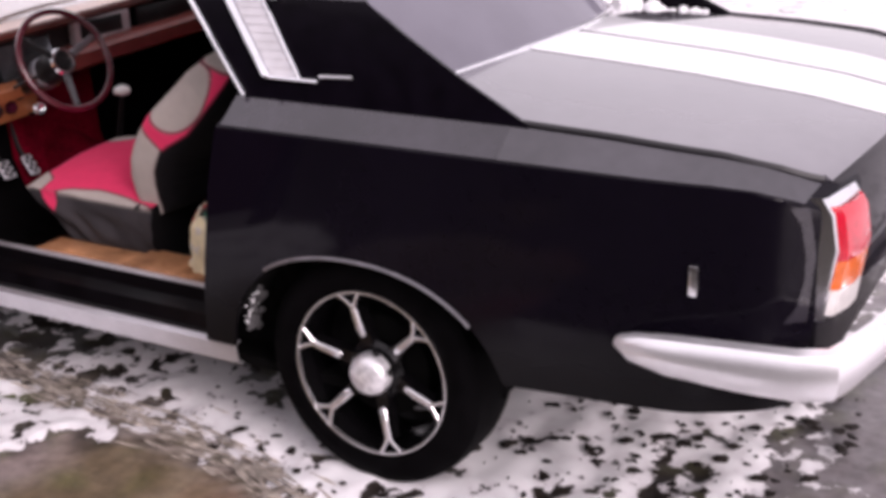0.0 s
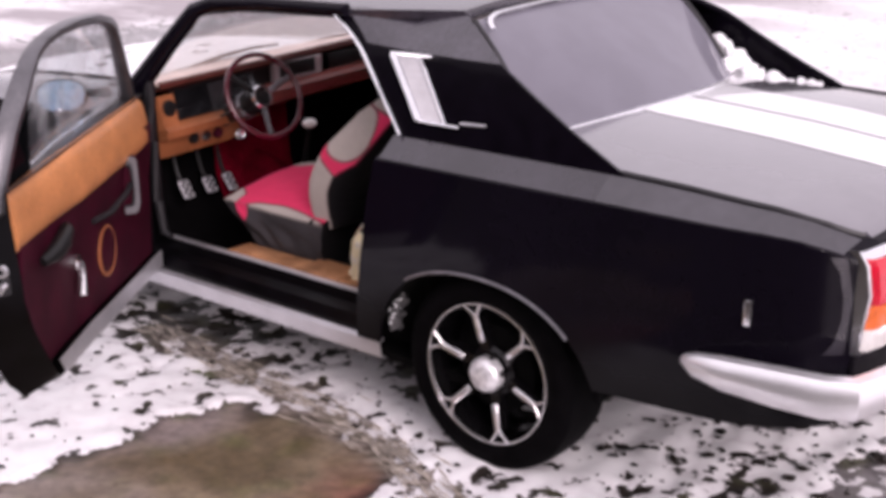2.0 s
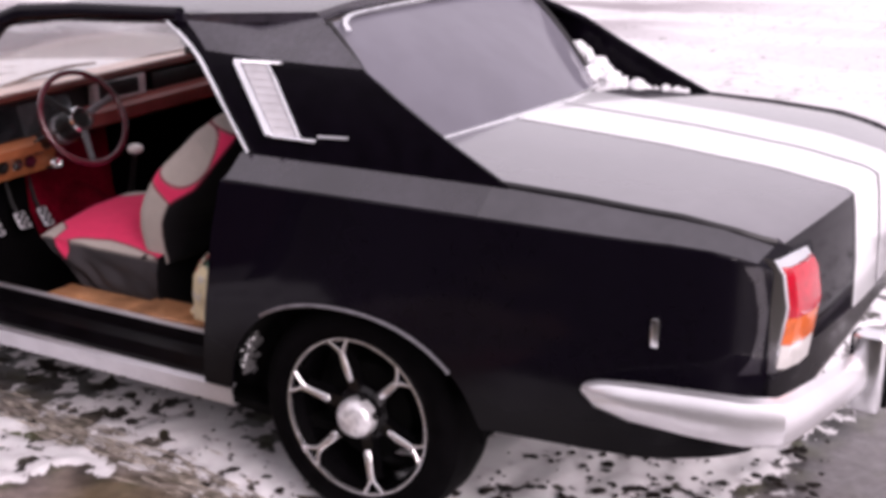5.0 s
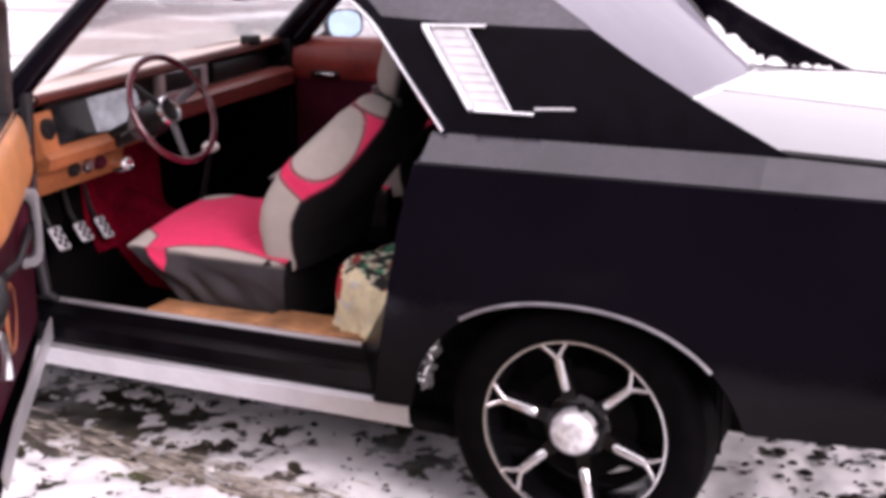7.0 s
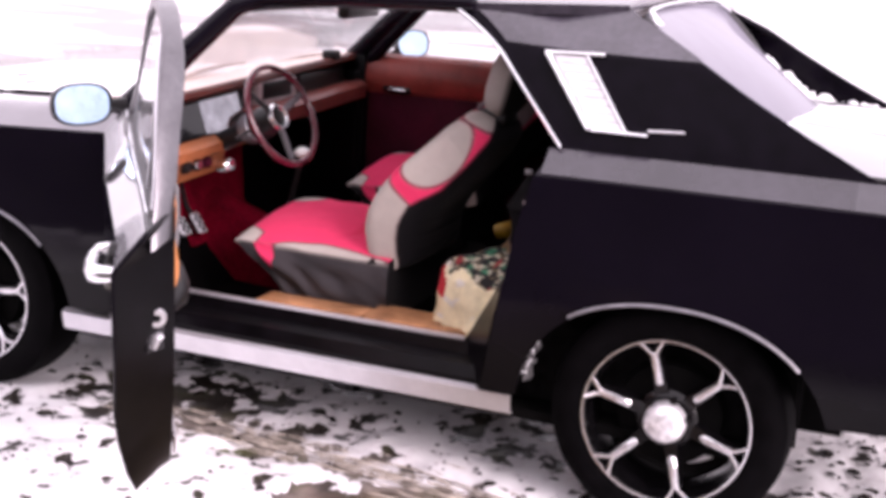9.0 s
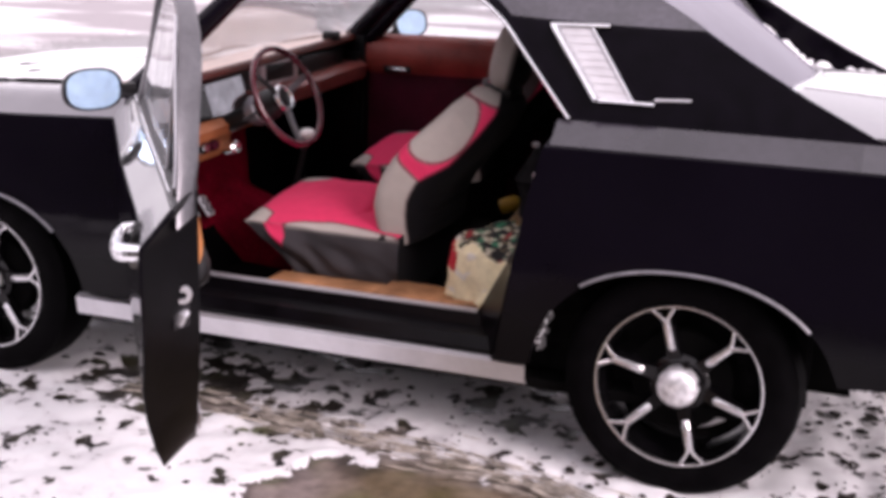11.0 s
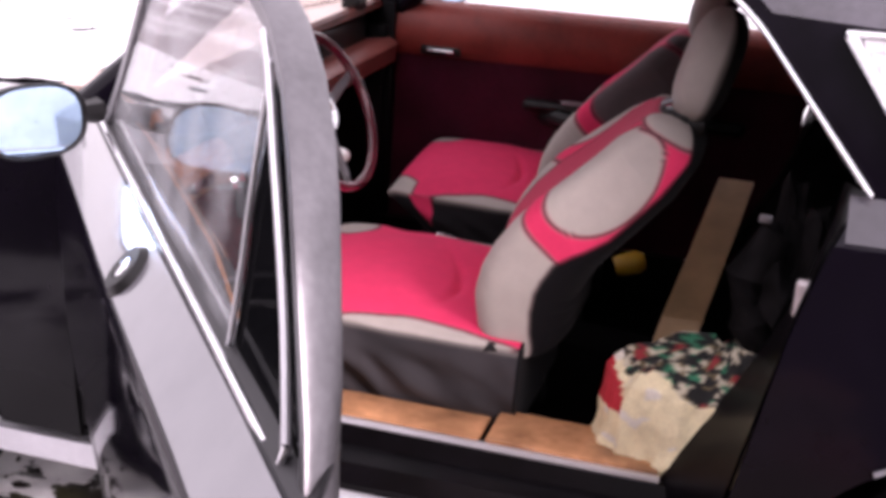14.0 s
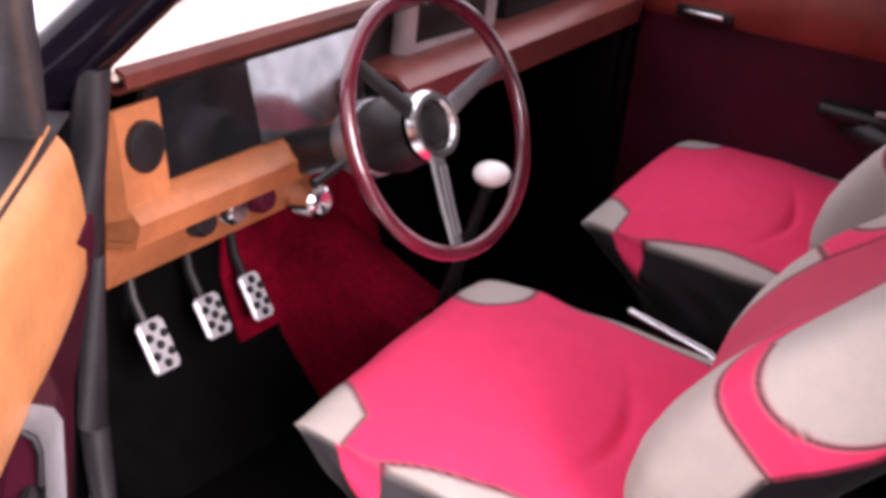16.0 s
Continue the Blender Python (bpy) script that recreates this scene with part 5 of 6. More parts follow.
part("side_cheek", grid([[Vector((-1.80, 0.115, 1.01)), Vector((-1.80, 0.115, 0.86))], [Vector((-1.775, 0.125, 1.02)), Vector((-1.745, 0.125, 0.885))], [Vector((-1.782, 0.20, 1.02)), Vector((-1.755, 0.20, 0.895))]], 0.01), TAN, dash)
part("air_vent", lathe([(0.034, 0.0), (0.034, 0.012), (0.027, 0.015), (0.001, 0.010)], (-1.762, 0.162, 0.968), (1, 0.1, 0.1), 24), PLASTIC, dash, "round black air vent")
for y, m in ((0.30, PLASTIC), (0.365, CHROME), (0.43, MAROON)):
    part("switch_knob", lathe([(0.024, 0.0), (0.023, 0.02), (0.017, 0.028), (0.001, 0.028)], (-1.795, y, 0.815), (1, 0, 0.1), 16), m, dash)
part("ignition_lock", lathe([(0.026, -0.03), (0.026, 0.02), (0.018, 0.026), (0.001, 0.02)], (-1.762, 0.53, 0.79), (0.95, -0.2, 0.2), 20), CHROME, dash, "chrome ignition lock")
# radio surround
rs = part("radio_surround", box(-1.80, -1.765, 0.76, 1.06, 0.950, 1.075, 0.012), RADIOGR, dash, "light grey radio surround")
part("display", box(-1.77, -1.762, 0.79, 1.01, 1.000, 1.064, 0.003), PLASTIC, rs)
part("slot", box(-1.77, -1.760, 0.80, 1.03, 0.964, 0.978, 0.002), PLASTIC, rs)
part("glove_box", box(-1.80, -1.772, 1.10, 1.50, 0.975, 1.07, 0.01), PLASTIC, dash, "black glove box lid")

part("rear_view_mirror", box(-1.40, -1.36, 0.66, 0.94, 1.335, 1.40, 0.012, 3), PLASTIC, car, "black interior mirror under the roof")
part("dash_bracket", box(-1.80, -1.74, 1.33, 1.40, 1.11, 1.15, 0.01), PLASTIC, dash, "small black bracket on the dashboard")
# steering wheel
sc = Vector((-1.487, 0.440, 1.010))
sn = Vector((0.905, -0.10, 0.425)).normalized()
s_up = (Vector((0, 0, 1)) - sn * sn.z).normalized()
s_rt = s_up.cross(sn)


def sw(r, a, h=0.0):
    return sc + s_rt * (r * math.cos(a)) + s_up * (r * math.sin(a)) + sn * h


swh = part("steering_wheel", tube([sw(0.174, 2 * math.pi * k / 64) for k in range(64)], 0.0110, 10, close=True), WINE, car, "wine-red three-spoke steering wheel")
part("horn_ring", lathe([(0.030, 0.0), (0.036, 0.012), (0.044, 0.012), (0.049, 0.0), (0.044, -0.008)], sc - sn * 0.02, sn, 32), CHROME, swh, "chrome ring round the horn button")
part("horn_button", lathe([(0.032, 0.0), (0.026, 0.008), (0.001, 0.010)], sc - sn * 0.02, sn, 24), PLASTIC, swh)
part("hub", lathe([(0.052, -0.10), (0.056, -0.06), (0.05, -0.03), (0.046, -0.012)], sc - sn * 0.02, sn, 28), PLASTIC, swh)
part("column", lathe([(0.034, -0.42), (0.034, -0.10), (0.04, -0.09)], sc - sn * 0.02, sn, 20, caps=True), PLASTIC, swh)
for a, m in ((262, DARKSPOKE), (22, TRIM), (142, PLASTIC)):
    a = radians(a)
    part("spoke", tube([sw(0.04, a, -0.018), sw(0.11, a, -0.012), sw(0.175, a, -0.002)], [0.015, 0.012, 0.012], 8, 0.35, up=sn), m, swh)
    if a > 4:
        for d in (-0.005, 0.005):
            part("spoke_inlay", tube([sw(0.055, a, -0.009) + s_rt * d, sw(0.11, a, -0.005) + s_rt * d, sw(0.15, a, 0.0) + s_rt * d], 0.002, 6), TRIM, swh)
part("column_collar", lathe([(0.046, -0.15), (0.056, -0.13), (0.055, -0.10), (0.044, -0.09)], sc - sn * 0.02, sn, 28), TRIM, swh, "grey collar round the steering column")
part("stalk", tube([sc - sn * 0.10, sc - sn * 0.10 - s_rt * 0.10 - s_up * 0.02, sc - sn * 0.09 - s_rt * 0.17 - s_up * 0.035], 0.006, 8), PLASTIC, swh)
# gear lever
gr = part("gear_lever", tube([(-1.67, 0.80, 0.44), (-1.64, 0.795, 0.62), (-1.595, 0.789, 0.79)], [0.03, 0.012, 0.010], 10), PLASTIC, car, "gear lever with white oval knob")
part("knob", blob((-1.59, 0.789, 0.818), (0.031, 0.034, 0.021), 3), WHITEK, gr, "white oval knob")
part("gaiter", lathe([(0.075, 0.0), (0.06, 0.03), (0.05, 0.04), (0.04, 0.08), (0.025, 0.10)], (-1.67, 0.80, 0.42), (0, 0, 1), 20), PLASTIC, gr)
# pedals
for cy, cz, cx, w, h, nm in ((0.315, 0.572, -1.878, 0.028, 0.042, "clutch_pedal"), (0.470, 0.556, -1.907, 0.029, 0.036, "brake_pedal"), (0.600, 0.540, -1.924, 0.025, 0.042, "accelerator_pedal")):
    pn = Vector((0.82, 0, 0.57))
    pu, ps = Vector((-0.57, 0, 0.82)), Vector((0, 1, 0))
    c = Vector((cx, cy, cz))
    bm = bmesh.new()
    m = Matrix((ps.to_4d(), pu.to_4d(), pn.to_4d(), (0, 0, 0, 1))).transposed()
    for i in range(4):
        m[i][3] = (c[i] if i < 3 else 1.0)
    m[3][0] = m[3][1] = m[3][2] = 0.0
    r = bmesh.ops.create_cube(bm, size=1, matrix=m @ Matrix.Diagonal((2 * w, 2 * h, 0.012, 1)))
    bmesh.ops.bevel(bm, geom=bm.edges[:], offset=0.005, segments=2, affect="EDGES")
    pe = part(nm, bm, ALU, car, "perforated bright metal pedal")
    for a in (-1, 0, 1):
        for b in (-2, -1, 0, 1, 2):
            if (a + b) % 2 == 0:
                part("stud", lathe([(0.0075, 0.0), (0.0065, 0.004), (0.001, 0.005)], c + ps * (a * w * 0.55) + pu * (b * h * 0.36) + pn * 0.006, pn, 10), PLASTIC, pe)
    part("pedal_arm", tube([c - pn * 0.01, c - pn * 0.03 + Vector((-0.03, 0, 0.08)), c + Vector((-0.10, 0, 0.22))], 0.009, 8), PLASTIC, pe)
# console between the seats
part("seat_buckle", box(-1.14, -1.08, 0.73, 0.76, 0.50, 0.57, 0.008), PLASTIC, car)

# ---- things in the rear footwell ----
BX, BY, BZ = -0.59, 0.240, 0.312
rows, cols = [], []
for i in range(101):
    t = i / 100
    rr = ip(t, [0, 0.08, 0.2, 0.4, 0.6, 0.75, 0.87, 0.95, 1.0], [0.48, 0.70, 0.90, 1.08, 1.10, 1.02, 0.80, 0.52, 0.15])
    row, col = [], []
    for j in range(168):
        a = 2 * math.pi * j / 168
        n1 = noise.noise(Vector((math.cos(a) * 1.6, math.sin(a) * 1.6, t * 3)))
        n2 = noise.noise(Vector((math.cos(a) * 5, math.sin(a) * 5, t * 1.5)))
        fold = noise.noise(Vector((math.cos(a) * 9 + t * 2, math.sin(a) * 9, t * 5)))
        k = rr * (1 + 0.14 * n1 + 0.08 * n2 + 0.06 * fold + 0.05 * (1 - t) * noise.noise(Vector((math.cos(a) * 4 + 7, math.sin(a) * 4, t * 0.8 + math.cos(a) * t))))
        row.append(Vector((BX + 0.03 * t + 0.205 * k * math.cos(a), BY + 0.12 * k * math.sin(a), BZ + 0.38 * t + 0.025 * n1 + 0.016 * fold)))
        cream, w = (0.74, 0.65, 0.42), noise.noise(Vector((a * 3.0, t * 14, 2.0)))
        c = cream if w < 0.35 else (0.66, 0.62, 0.54)
        if t > 0.74 + 0.06 * n1 - 0.05 * math.cos(a):
            p = row[-1]
            q = noise.noise(Vector((p.x * 44 + p.y * 16, p.y * 44, p.z * 100)))
            q2 = noise.noise(Vector((p.x * 30, p.y * 30, p.z * 40)) + Vector((5, 0, 0)))
            c = (0.010, 0.010, 0.010) if q > -0.04 else (0.02, 0.17, 0.09) if q2 > 0.20 and math.cos(a) < 0.5 else (0.24, 0.02, 0.025) if q2 < -0.42 else (0.13, 0.10, 0.05) if q2 < -0.15 else (0.50, 0.45, 0.34)
        if 0.60 < t < 0.76 + 0.04 * n1 and math.cos(a + 0.5 * n1) < -0.84:
            c = (0.42, 0.02, 0.03)
        col.append(c)
    rows.append(row)
    cols.append(col)
bag = painted("cloth_bag", rows[:73], cols[:73], CLOTH, None, "", caps=False)
tagged(bag, "crumpled cream cloth bag with a patterned scarf on top", "bag")
painted("scarf", rows[72:], cols[72:], CLOTH, bag, "black, green and cream patterned scarf", caps=False)
bm = blob((-0.46, 0.31, 0.80), (0.085, 0.12, 0.19), 4, 0.6, 5)
jacket = tagged(part("jacket", bm, DARKCL), "crumpled black jacket hanging behind the driver seat", "jacket")
part("buckle", box(-0.54, -0.515, 0.24, 0.25, 0.948, 0.964, 0.003), TRIM, jacket, "grey plastic buckle")
part("sleeve", tube([(-0.50, 0.25, 0.93), (-0.545, 0.235, 0.84), (-0.53, 0.225, 0.75), (-0.50, 0.22, 0.70)], [0.035, 0.045, 0.04, 0.03], 10), DARKCL, jacket)
# a tan plank from the rear floor up to the passenger seat's back
plank = [[Vector((x + w, y, z)) for x, y, z in ((-0.785, 0.41, 0.316), (-0.75, 0.50, 0.45), (-0.718, 0.58, 0.60), (-0.68, 0.86, 0.72), (-0.655, 1.13, 0.80))] for w in (0, 0.025, 0.06, 0.09)]
tagged(part("cardboard_strip", grid(plank, 0.012), BEIGE), "tan cardboard strip bent over the rear footwell", "cardboard")
# a yellow bottle with nothing under it, so attached to the seat
part("yellow_bottle", lathe([(0.001, 0.0), (0.026, 0.0), (0.031, 0.02), (0.031, 0.06), (0.022, 0.078), (0.001, 0.082)], (-0.885, 1.02, 0.560), (0.9, 0.2, 0.3), 20), YELLOW, passenger_seat, "yellow plastic bottle, fixed to the seat for want of a support")

# ---- ground ----
def track_y(x):
    """The middle of a tyre track that runs past the rear wheel."""
    return ip(x, [-2.2, -1.82, -1.4, -0.93, -0.44, -0.27, 0.2, 0.6], [0.12, 0.08, 0.03, -0.03, -0.085, -0.14, -0.34, -0.52])


def snow_cover(x, y):
    n1 = noise.fractal(Vector((x * 1.3, y * 1.3, 3.0)), 1.0, 2.0, 4)
    n2 = noise.fractal(Vector((x * 6, y * 6, 1.0)), 0.9, 2.0, 4)
    k = 0.34
    k += 0.10 * math.exp(-((y - 0.0) / 0.35) ** 2)
    left = clamp((-0.75 - x) / 0.6) * clamp((0.0 - y) / 0.3)
    k += 0.16 * left
    tar = clamp((x - 0.95 + 0.20 * n1) / 0.12) * clamp((y - 0.2) / 0.3) * clamp((3.2 - y) / 0.6)
    tar *= clamp((2.7 - x + 0.7 * n1) / 0.5)
    k -= 0.9 * tar
    patch = 0.9 - 0.9 * ((abs(x + 0.63) / 0.52) ** 3.5 + (max(0.0, y + 0.86) / 0.80) ** 3.0) ** 0.3 + 0.14 * n1 + 0.12 * n2 - 1.4 * clamp((-1.9 - y + 0.6 * n1) / 0.8)
    k -= 2.4 * clamp(patch / 0.10)
    line = track_y(x)
    straw = math.exp(-((y - line) / 0.10) ** 2) * clamp((x + 2.0) / 0.4) * clamp((0.5 - x) / 0.3)
    k -= 0.20 * clamp((x + 0.1) / 0.4) * clamp((0.9 - y) / 0.5)
    k -= 0.36 * straw
    k += 0.20 * clamp((y - 0.10) / 0.25) * clamp((1.6 - y) / 0.3) * clamp((x - 0.0) / 0.2) * clamp((1.1 - x) / 0.2)
    far = clamp((math.hypot(x, y - 1) - 3.4) / 2.0)
    k += 0.05 * far + 0.5 * far * clamp((y - 1.2) / 1.5) - 0.12 * clamp((-2.6 - x) / 0.6) * clamp((1.5 - y) / 1.0)
    # unseen ground behind the camera, bared to keep the car's reflections dark
    k -= 2.5 * clamp((ip(x, [-1.4, -0.9], [-1.9, -1.25]) - y + 0.3 * n1) / 0.3) * clamp((y + 14) / 3) * clamp((x + 9) / 3)
    k -= 0.55 * math.exp(-((x + 1.72) / 0.40) ** 2 - ((y - 0.16) / 0.22) ** 2)
    wet = clamp((x + 9.7 + 0.8 * n1) / 0.7) * clamp((-6.9 - x + 0.8 * n1) / 0.6) * clamp((y + 6) / 2)
    k -= 1.3 * wet
    v = k - 0.05 + 0.65 * n1 + 0.40 * n2
    tar = max(tar, wet)
    return clamp(0.5 + 0.75 * v), patch, straw, tar


def spaced(near0, near1, step, far):
    out = [near0 + i * step for i in range(int((near1 - near0) / step) + 1)]
    d, a = step, out[-1]
    hi = []
    while a < far:
        d *= 1.16
        a += d
        hi.append(a)
    d, a = step, out[0]
    lo = []
    while a > -far:
        d *= 1.16
        a -= d
        lo.append(a)
    return lo[::-1] + out + hi


gx, gy = spaced(-3.4, 2.2, 0.022, 600), spaced(-1.9, 2.4, 0.022, 600)
verts, tint = [], []
for y in gy:
    for x in gx:
        near = abs(x) < 30 and abs(y) < 30
        s, patch, straw, tar = snow_cover(x, y) if near else (1.0, -1, 0, 0)
        n3 = noise.noise(Vector((x * 9, y * 9, 7))) if near else 0
        n4 = noise.noise(Vector((x * 30, y * 30, 5))) if near else 0
        thick = clamp((s - 0.45) * 3)
        z = -0.012 + 0.006 * n3 + 0.020 * thick + 0.006 * thick * n3 + 0.004 * n4
        if patch > 0:
            z = lerp(z, -0.016 + 0.002 * n3, clamp(patch / 0.2))
        z += 0.010 * straw * (0.5 + 0.5 * math.sin((y - track_y(x)) * 190 + 3 * n3))
        verts.append((x, y, z))
        soil = mix3((0.018, 0.014, 0.012), (0.045, 0.037, 0.031), 0.4 + n3)
        n5 = noise.fractal(Vector((x * 2.2, y * 2.2, 4.0)), 1.0, 2.0, 3) if near else 0
        soil = mix3(soil, mix3(mix3(mix3((0.125, 0.090, 0.050), (0.24, 0.185, 0.125), 0.5 + 1.2 * n5), (0.25, 0.20, 0.185), clamp((-0.80 - x) * 3.5 + n5)), (0.23, 0.095, 0.070), clamp((x + 0.42) * 3 + 1.2 * n5)), clamp(patch / 0.10))
        soil = mix3(soil, mix3((0.13, 0.105, 0.085), (0.42, 0.36, 0.33), 0.5 + 0.5 * math.sin((y - track_y(x)) * 190 + 3 * n3)), 0.9 * straw)
        soil = mix3(soil, (0.20, 0.18, 0.185) if x > 0 else (0.22, 0.205, 0.213), tar)
        soil = mix3(soil, (0.085, 0.105, 0.02), 0.95 * clamp(1.6 * math.exp(-((x + 1.4) / 0.12) ** 2 - ((y + 0.13) / 0.10) ** 2) + 0.5 * n3))
        tint.append((*soil, s))
nx = len(gx)
faces = [(j * nx + i, j * nx + i + 1, (j + 1) * nx + i + 1, (j + 1) * nx + i) for j in range(len(gy) - 1) for i in range(nx - 1)]
me = bpy.data.meshes.new("ground")
me.from_pydata(verts, [], faces)
at = me.color_attributes.new("soil", "FLOAT_COLOR", "POINT")
at.data.foreach_set("color", [c for t in tint for c in t])
me.polygons.foreach_set("use_smooth", [True] * len(me.polygons))
GROUND = bpy.data.materials.new("snowy_ground")
GROUND.use_nodes = True
n, l = GROUND.node_tree.nodes, GROUND.node_tree.links
p = n["Principled BSDF"]
a = n.new("ShaderNodeAttribute")
a.attribute_name = "soil"
co, tn, mr, mul, mx, rg_, bp, tb = (n.new("ShaderNode" + k) for k in ("TexCoord", "TexNoise", "MapRange", "Mix", "Mix", "MapRange", "Bump", "TexNoise"))
tn.inputs["Scale"].default_value, tn.inputs["Detail"].default_value = 26, 8
mr.inputs[1].default_value, mr.inputs[2].default_value, mr.inputs[3].default_value, mr.inputs[4].default_value = 0.3, 0.7, 0.72, 1.3
l.new(co.outputs["Object"], tn.inputs["Vector"])
l.new(tn.outputs[0], mr.inputs[0])
mul.data_type, mul.blend_type = "RGBA", "MULTIPLY"
mul.inputs[0].default_value = 1
l.new(a.outputs["Color"], mul.inputs[6])
l.new(mr.outputs[0], mul.inputs[7])


def node(kind, **kw):
    d = n.new("ShaderNode" + kind)
    for k, v in kw.items():
        d.inputs[int(k[1:])].default_value = v
    return d


def math_node(op, x, y):
    d = n.new("ShaderNodeMath")
    d.operation = op
    for i, v in enumerate((x, y)):
        if isinstance(v, (int, float)):
            d.inputs[i].default_value = v
        else:
            l.new(v, d.inputs[i])
    return d.outputs[0]


# ragged melt holes at two sizes
holes, specks = n.new("ShaderNodeTexNoise"), n.new("ShaderNodeTexNoise")
for d, sc, dt in ((holes, 11.5, 6), (specks, 5, 6)):
    d.inputs["Scale"].default_value, d.inputs["Detail"].default_value, d.inputs["Roughness"].default_value = sc, dt, 0.6
    l.new(co.outputs["Object"], d.inputs["Vector"])
raw = math_node("ADD", math_node("MULTIPLY", math_node("SUBTRACT", holes.outputs[0], 0.5), 3.0), math_node("MULTIPLY", math_node("SUBTRACT", specks.outputs[0], 0.5), 1.4))
cover = math_node("SUBTRACT", a.outputs["Alpha"], math_node("MULTIPLY", raw, math_node("MINIMUM", math_node("MULTIPLY", a.outputs["Alpha"], 7.0), 1.0)))
edge = node("MapRange", i1=0.46, i2=0.54)
l.new(cover, edge.inputs[0])
thin = node("MapRange", i1=0.5, i2=1.0)
l.new(cover, thin.inputs[0])
# far off the snow is trodden, wet and pinkish grey in streaks
geo, dist, stretch, streak = n.new("ShaderNodeNewGeometry"), n.new("ShaderNodeVectorMath"), n.new("ShaderNodeMapping"), n.new("ShaderNodeTexNoise")
dist.operation = "DISTANCE"
dist.inputs[1].default_value = (-0.8, 0.8, 0)
l.new(geo.outputs["Position"], dist.inputs[0])
farness = node("MapRange", i1=2.6, i2=4.5)
l.new(dist.outputs["Value"], farness.inputs[0])
stretch.inputs["Scale"].default_value = (0.30, 0.62, 1)
stretch.inputs["Rotation"].default_value = (0, 0, 0.35)
l.new(co.outputs["Object"], stretch.inputs["Vector"])
streak.inputs["Scale"].default_value, streak.inputs["Detail"].default_value = 1.0, 7
l.new(stretch.outputs[0], streak.inputs["Vector"])
sk = node("MapRange", i1=0.40, i2=0.55)
l.new(streak.outputs[0], sk.inputs[0])
slush = n.new("ShaderNodeMix")
slush.data_type = "RGBA"
l.new(thin.outputs[0], slush.inputs[0])
slush.inputs[6].default_value, slush.inputs[7].default_value = (0.80, 0.77, 0.79, 1), (0.90, 0.89, 0.90, 1)
road = n.new("ShaderNodeMix")
road.data_type = "RGBA"
where = n.new("ShaderNodeSeparateXYZ")
l.new(geo.outputs["Position"], where.inputs[0])
yard = node("MapRange", i1=-3.0, i2=-5.0, i3=0.36, i4=1.0)
l.new(where.outputs[0], yard.inputs[0])
l.new(math_node("MULTIPLY", math_node("MAXIMUM", math_node("MULTIPLY", sk.outputs[0], yard.outputs[0]), 0.24), farness.outputs[0]), road.inputs[0])
l.new(slush.outputs[2], road.inputs[6])
road.inputs[7].default_value = (0.36, 0.325, 0.34, 1)
mx.data_type = "RGBA"
l.new(edge.outputs[0], mx.inputs[0])
l.new(mul.outputs[2], mx.inputs[6])
l.new(road.outputs[2], mx.inputs[7])
l.new(mx.outputs[2], p.inputs["Base Color"])
rg_.inputs[3].default_value, rg_.inputs[4].default_value = 0.33, 0.7
l.new(edge.outputs[0], rg_.inputs[0])
l.new(rg_.outputs[0], p.inputs["Roughness"])
tb.inputs["Scale"].default_value, tb.inputs["Detail"].default_value = 90, 6
l.new(co.outputs["Object"], tb.inputs["Vector"])
bp.inputs["Strength"].default_value, bp.inputs["Distance"].default_value = 0.6, 0.012
l.new(math_node("ADD", math_node("MULTIPLY", tb.outputs[0], 0.18), edge.outputs[0]), bp.inputs["Height"])
l.new(bp.outputs[0], p.inputs["Normal"])
me.materials.append(GROUND)
ground = new("ground", me)
tagged(ground, "muddy ground with patches of wet melting snow", "ground", kind="structure")


# dark clods and leaves lying in the snow, and straw along the rut
rnd = random.Random(11)
bm_v, bm_f = [], []


def chip(x, y, z, r, h, n, stretch, turn):
    base = len(bm_v)
    for k in range(n):
        a = 2 * math.pi * k / n
        q = r * rnd.uniform(0.6, 1.2)
        u, v = q * math.cos(a) * stretch, q * math.sin(a)
        bm_v.append((x + u * math.cos(turn) - v * math.sin(turn), y + u * math.sin(turn) + v * math.cos(turn), z + rnd.uniform(-0.002, 0.004)))
    bm_v.append((x, y, z + h))
    for k in range(n):
        bm_f.append((base + k, base + (k + 1) % n, base + n))


def stuff(name, material, label, cat):
    me = bpy.data.meshes.new(name)
    me.from_pydata(bm_v, [], bm_f)
    me.materials.append(material)
    ob = tagged(new(name, me), label, cat, kind="stuff")
    bm_v.clear()
    bm_f.clear()
    return ob


SLUSH = mat("dirty_slush", (0.08, 0.077, 0.079), 0.7, vary=0.3, scale=30, bump=0.5, bscale=60)
CLOD = mat("dark_clods", (0.018, 0.014, 0.012), 0.8, vary=0.6, scale=20, spec=0.2)
STRAW = mat("wet_straw", (0.40, 0.35, 0.30), 0.7, vary=0.5, scale=30)
for k in range(1100):
    x, y = rnd.uniform(-3.3, 1.6), rnd.uniform(-1.3, 1.9)
    s, patch, straw, tar = snow_cover(x, y)
    if patch > -0.02 or tar > 0.6 or (y < -0.15 and rnd.random() < 0.45):
        continue
    chip(x, y, 0.004 + 0.010 * s, rnd.choice((0.003, 0.004, 0.006, 0.008, 0.011, 0.018)), rnd.uniform(0.004, 0.014), 7, rnd.uniform(1, 1.9), rnd.uniform(0, 3.1))
for k in range(150):
    x, y = rnd.uniform(0.25, 1.15), rnd.uniform(0.1, 1.2)
    chip(x, y, 0.012, rnd.choice((0.005, 0.008, 0.011, 0.016, 0.022)), rnd.uniform(0.004, 0.012), 7, rnd.uniform(1, 1.7), rnd.uniform(0, 3.1))
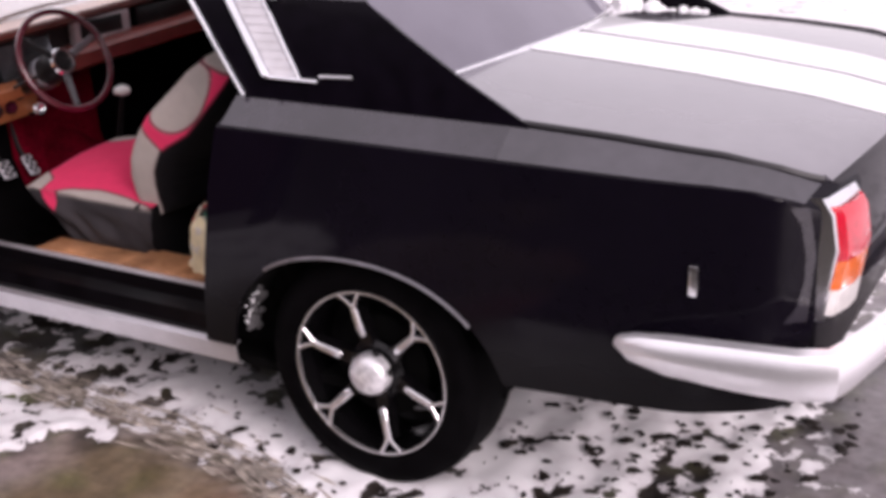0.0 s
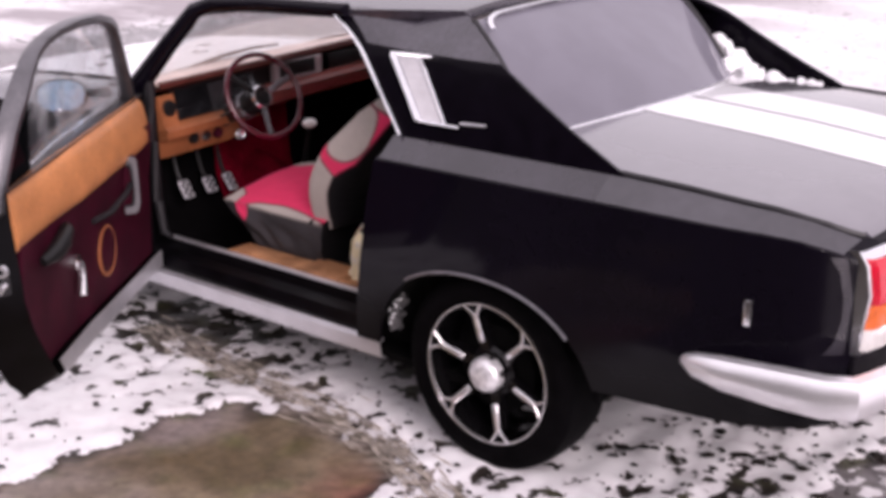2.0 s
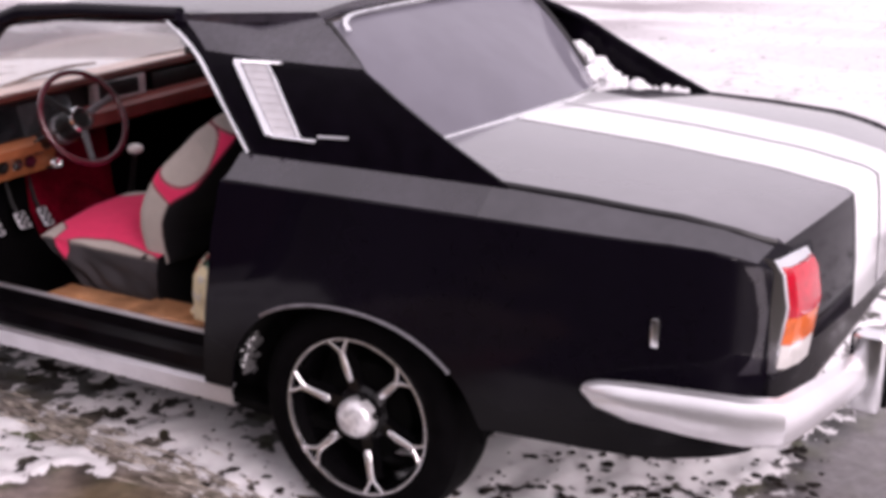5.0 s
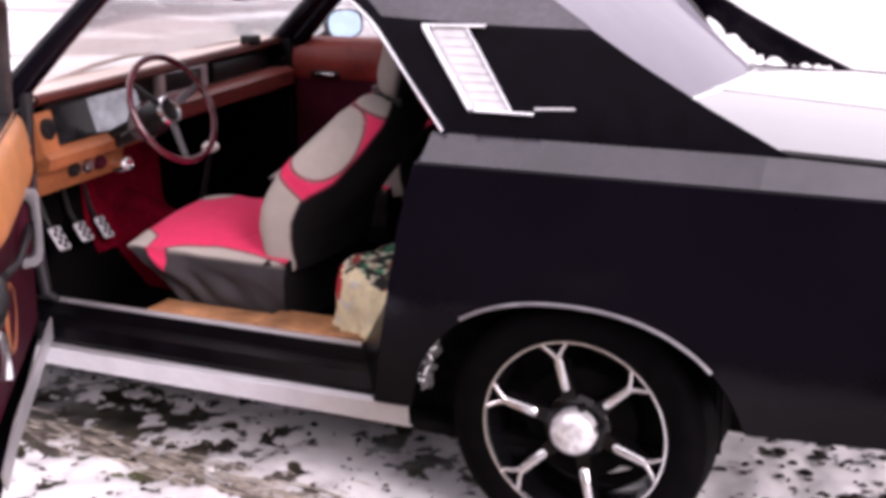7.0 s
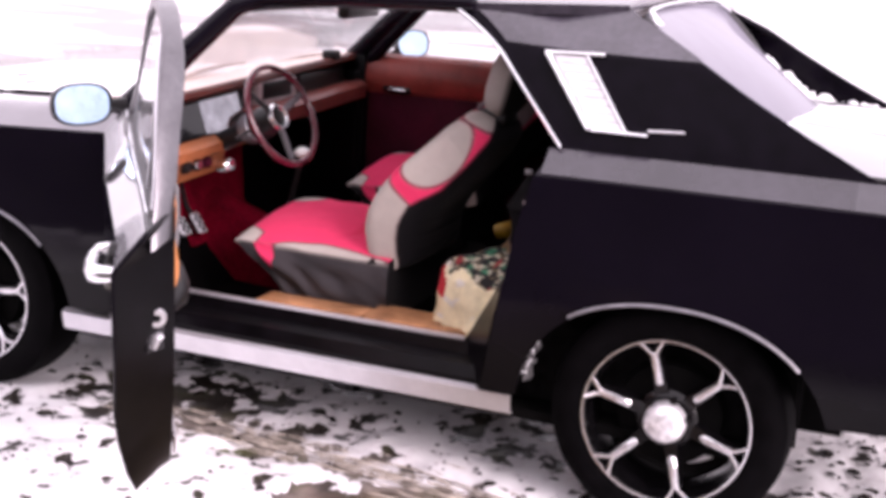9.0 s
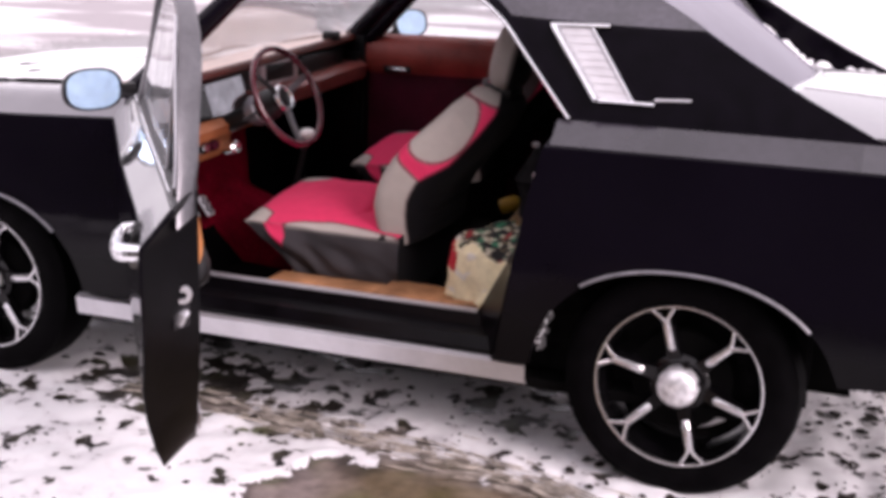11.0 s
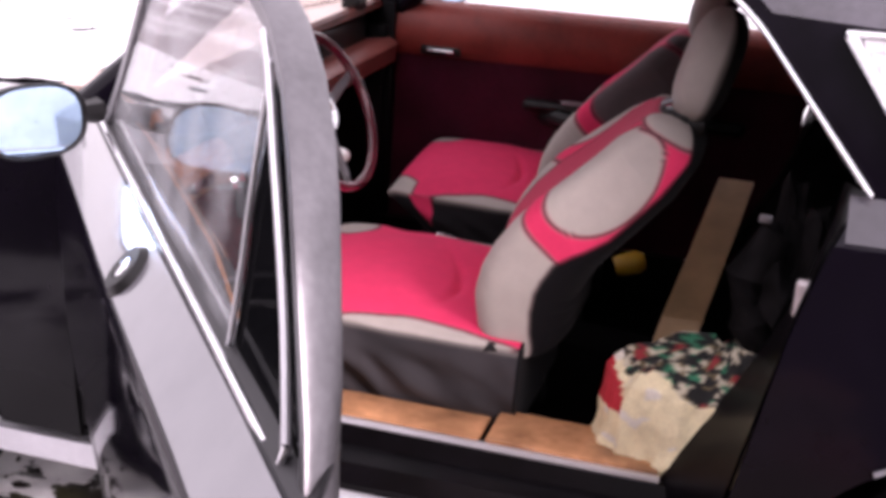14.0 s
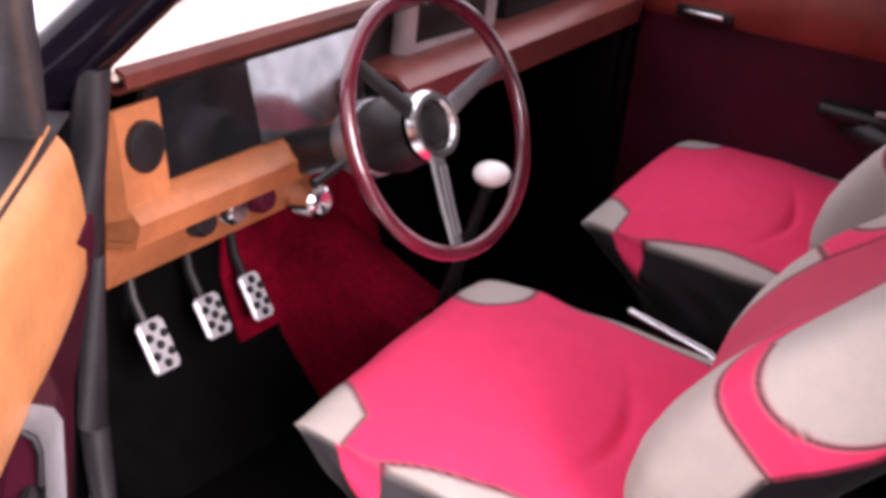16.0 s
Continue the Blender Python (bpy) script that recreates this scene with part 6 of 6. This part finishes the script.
stuff("clods", CLOD, "dark wet leaves and clods in the snow", "clods")
for k in range(420):
    x = rnd.uniform(-1.9, 0.45)
    y = track_y(x) + rnd.gauss(0, 0.05)
    chip(x, y, 0.010, rnd.uniform(0.003, 0.005), 0.003, 5, rnd.uniform(6, 22), math.atan((track_y(x + 0.1) - track_y(x - 0.1)) / 0.2) + rnd.gauss(0, 0.10))
stuff("straw", STRAW, "flattened wet straw along a wheel rut", "straw")

# snow lumps left on the deck beside the far sail panel
bm = bmesh.new()
for k in range(70):
    t, h = rnd.random(), rnd.random()
    top = Vector((lerp(-0.06, 0.15, t), lerp(1.535, 1.575, rnd.random()), lerp(1.255, 1.10, t ** 1.15)))
    top.z = lerp(1.09, top.z, h ** 0.6)
    blob(top, (rnd.uniform(0.016, 0.034), rnd.uniform(0.022, 0.036), rnd.uniform(0.016, 0.032)), 2, 0.5, k, bm)
for k in range(20):
    x = lerp(0.14, 0.40, rnd.random() ** 1.3)
    blob((x, rnd.uniform(1.585, 1.61), 1.093), (rnd.uniform(0.008, 0.022), rnd.uniform(0.008, 0.02), rnd.uniform(0.008, 0.02)), 2, 0.6, k + 80, bm)
for k in range(7):
    blob(glass_edge(rnd.uniform(0.84, 0.96), rnd.uniform(0.04, 0.13)) + Vector((0.006, 0, 0.010)), [rnd.uniform(0.012, 0.024)] * 3, 2, 0.7, k + 120, bm)
blob((0.20, 1.575, 1.105), (0.030, 0.030, 0.026), 2, 0.4, 140, bm)
tagged(part("snow", bm, SNOW), "lumps of snow left beside the sail panel", "snow", kind="stuff")

# slush stuck in the front of the rear wheel arch
bm = bmesh.new()
for k in range(16):
    blob((lerp(-0.432, -0.40, k / 15) + rnd.uniform(-0.01, 0.01), rnd.uniform(0.02, 0.07), lerp(0.38, 0.52, k / 15)), (rnd.uniform(0.006, 0.012), rnd.uniform(0.01, 0.025), rnd.uniform(0.008, 0.018)), 2, 0.9, k, bm)
tagged(part("slush", bm, SLUSH), "dirty slush stuck inside the wheel arch", "slush", kind="stuff")
bm = bmesh.new()
for k in range(48):
    u = rnd.random()
    blob((lerp(-0.436, -0.40, u) + rnd.uniform(-0.012, 0.012), rnd.uniform(0.0, 0.05), lerp(0.385, 0.525, u) + rnd.uniform(-0.008, 0.008)), [rnd.uniform(0.002, 0.0045)] * 3, 1, 0.9, k, bm)
tagged(part("snow", bm, SNOW), "specks of snow stuck round the wheel arch", "snow", kind="stuff")

# made-up wall out of view, so that the black body mirrors something dark
WALLM = mat("unseen_wall_dark", (0.06, 0.05, 0.045), 0.85, vary=0.5, scale=2, fine=0.3, bump=0.3, bscale=30)
tagged(part("unseen_dark_wall", box(-16, 16, -8.2, -8.0, -0.05, 3.4, 0.01), WALLM), "unseen dark wall added behind the camera to darken reflections", "wall", kind="structure")
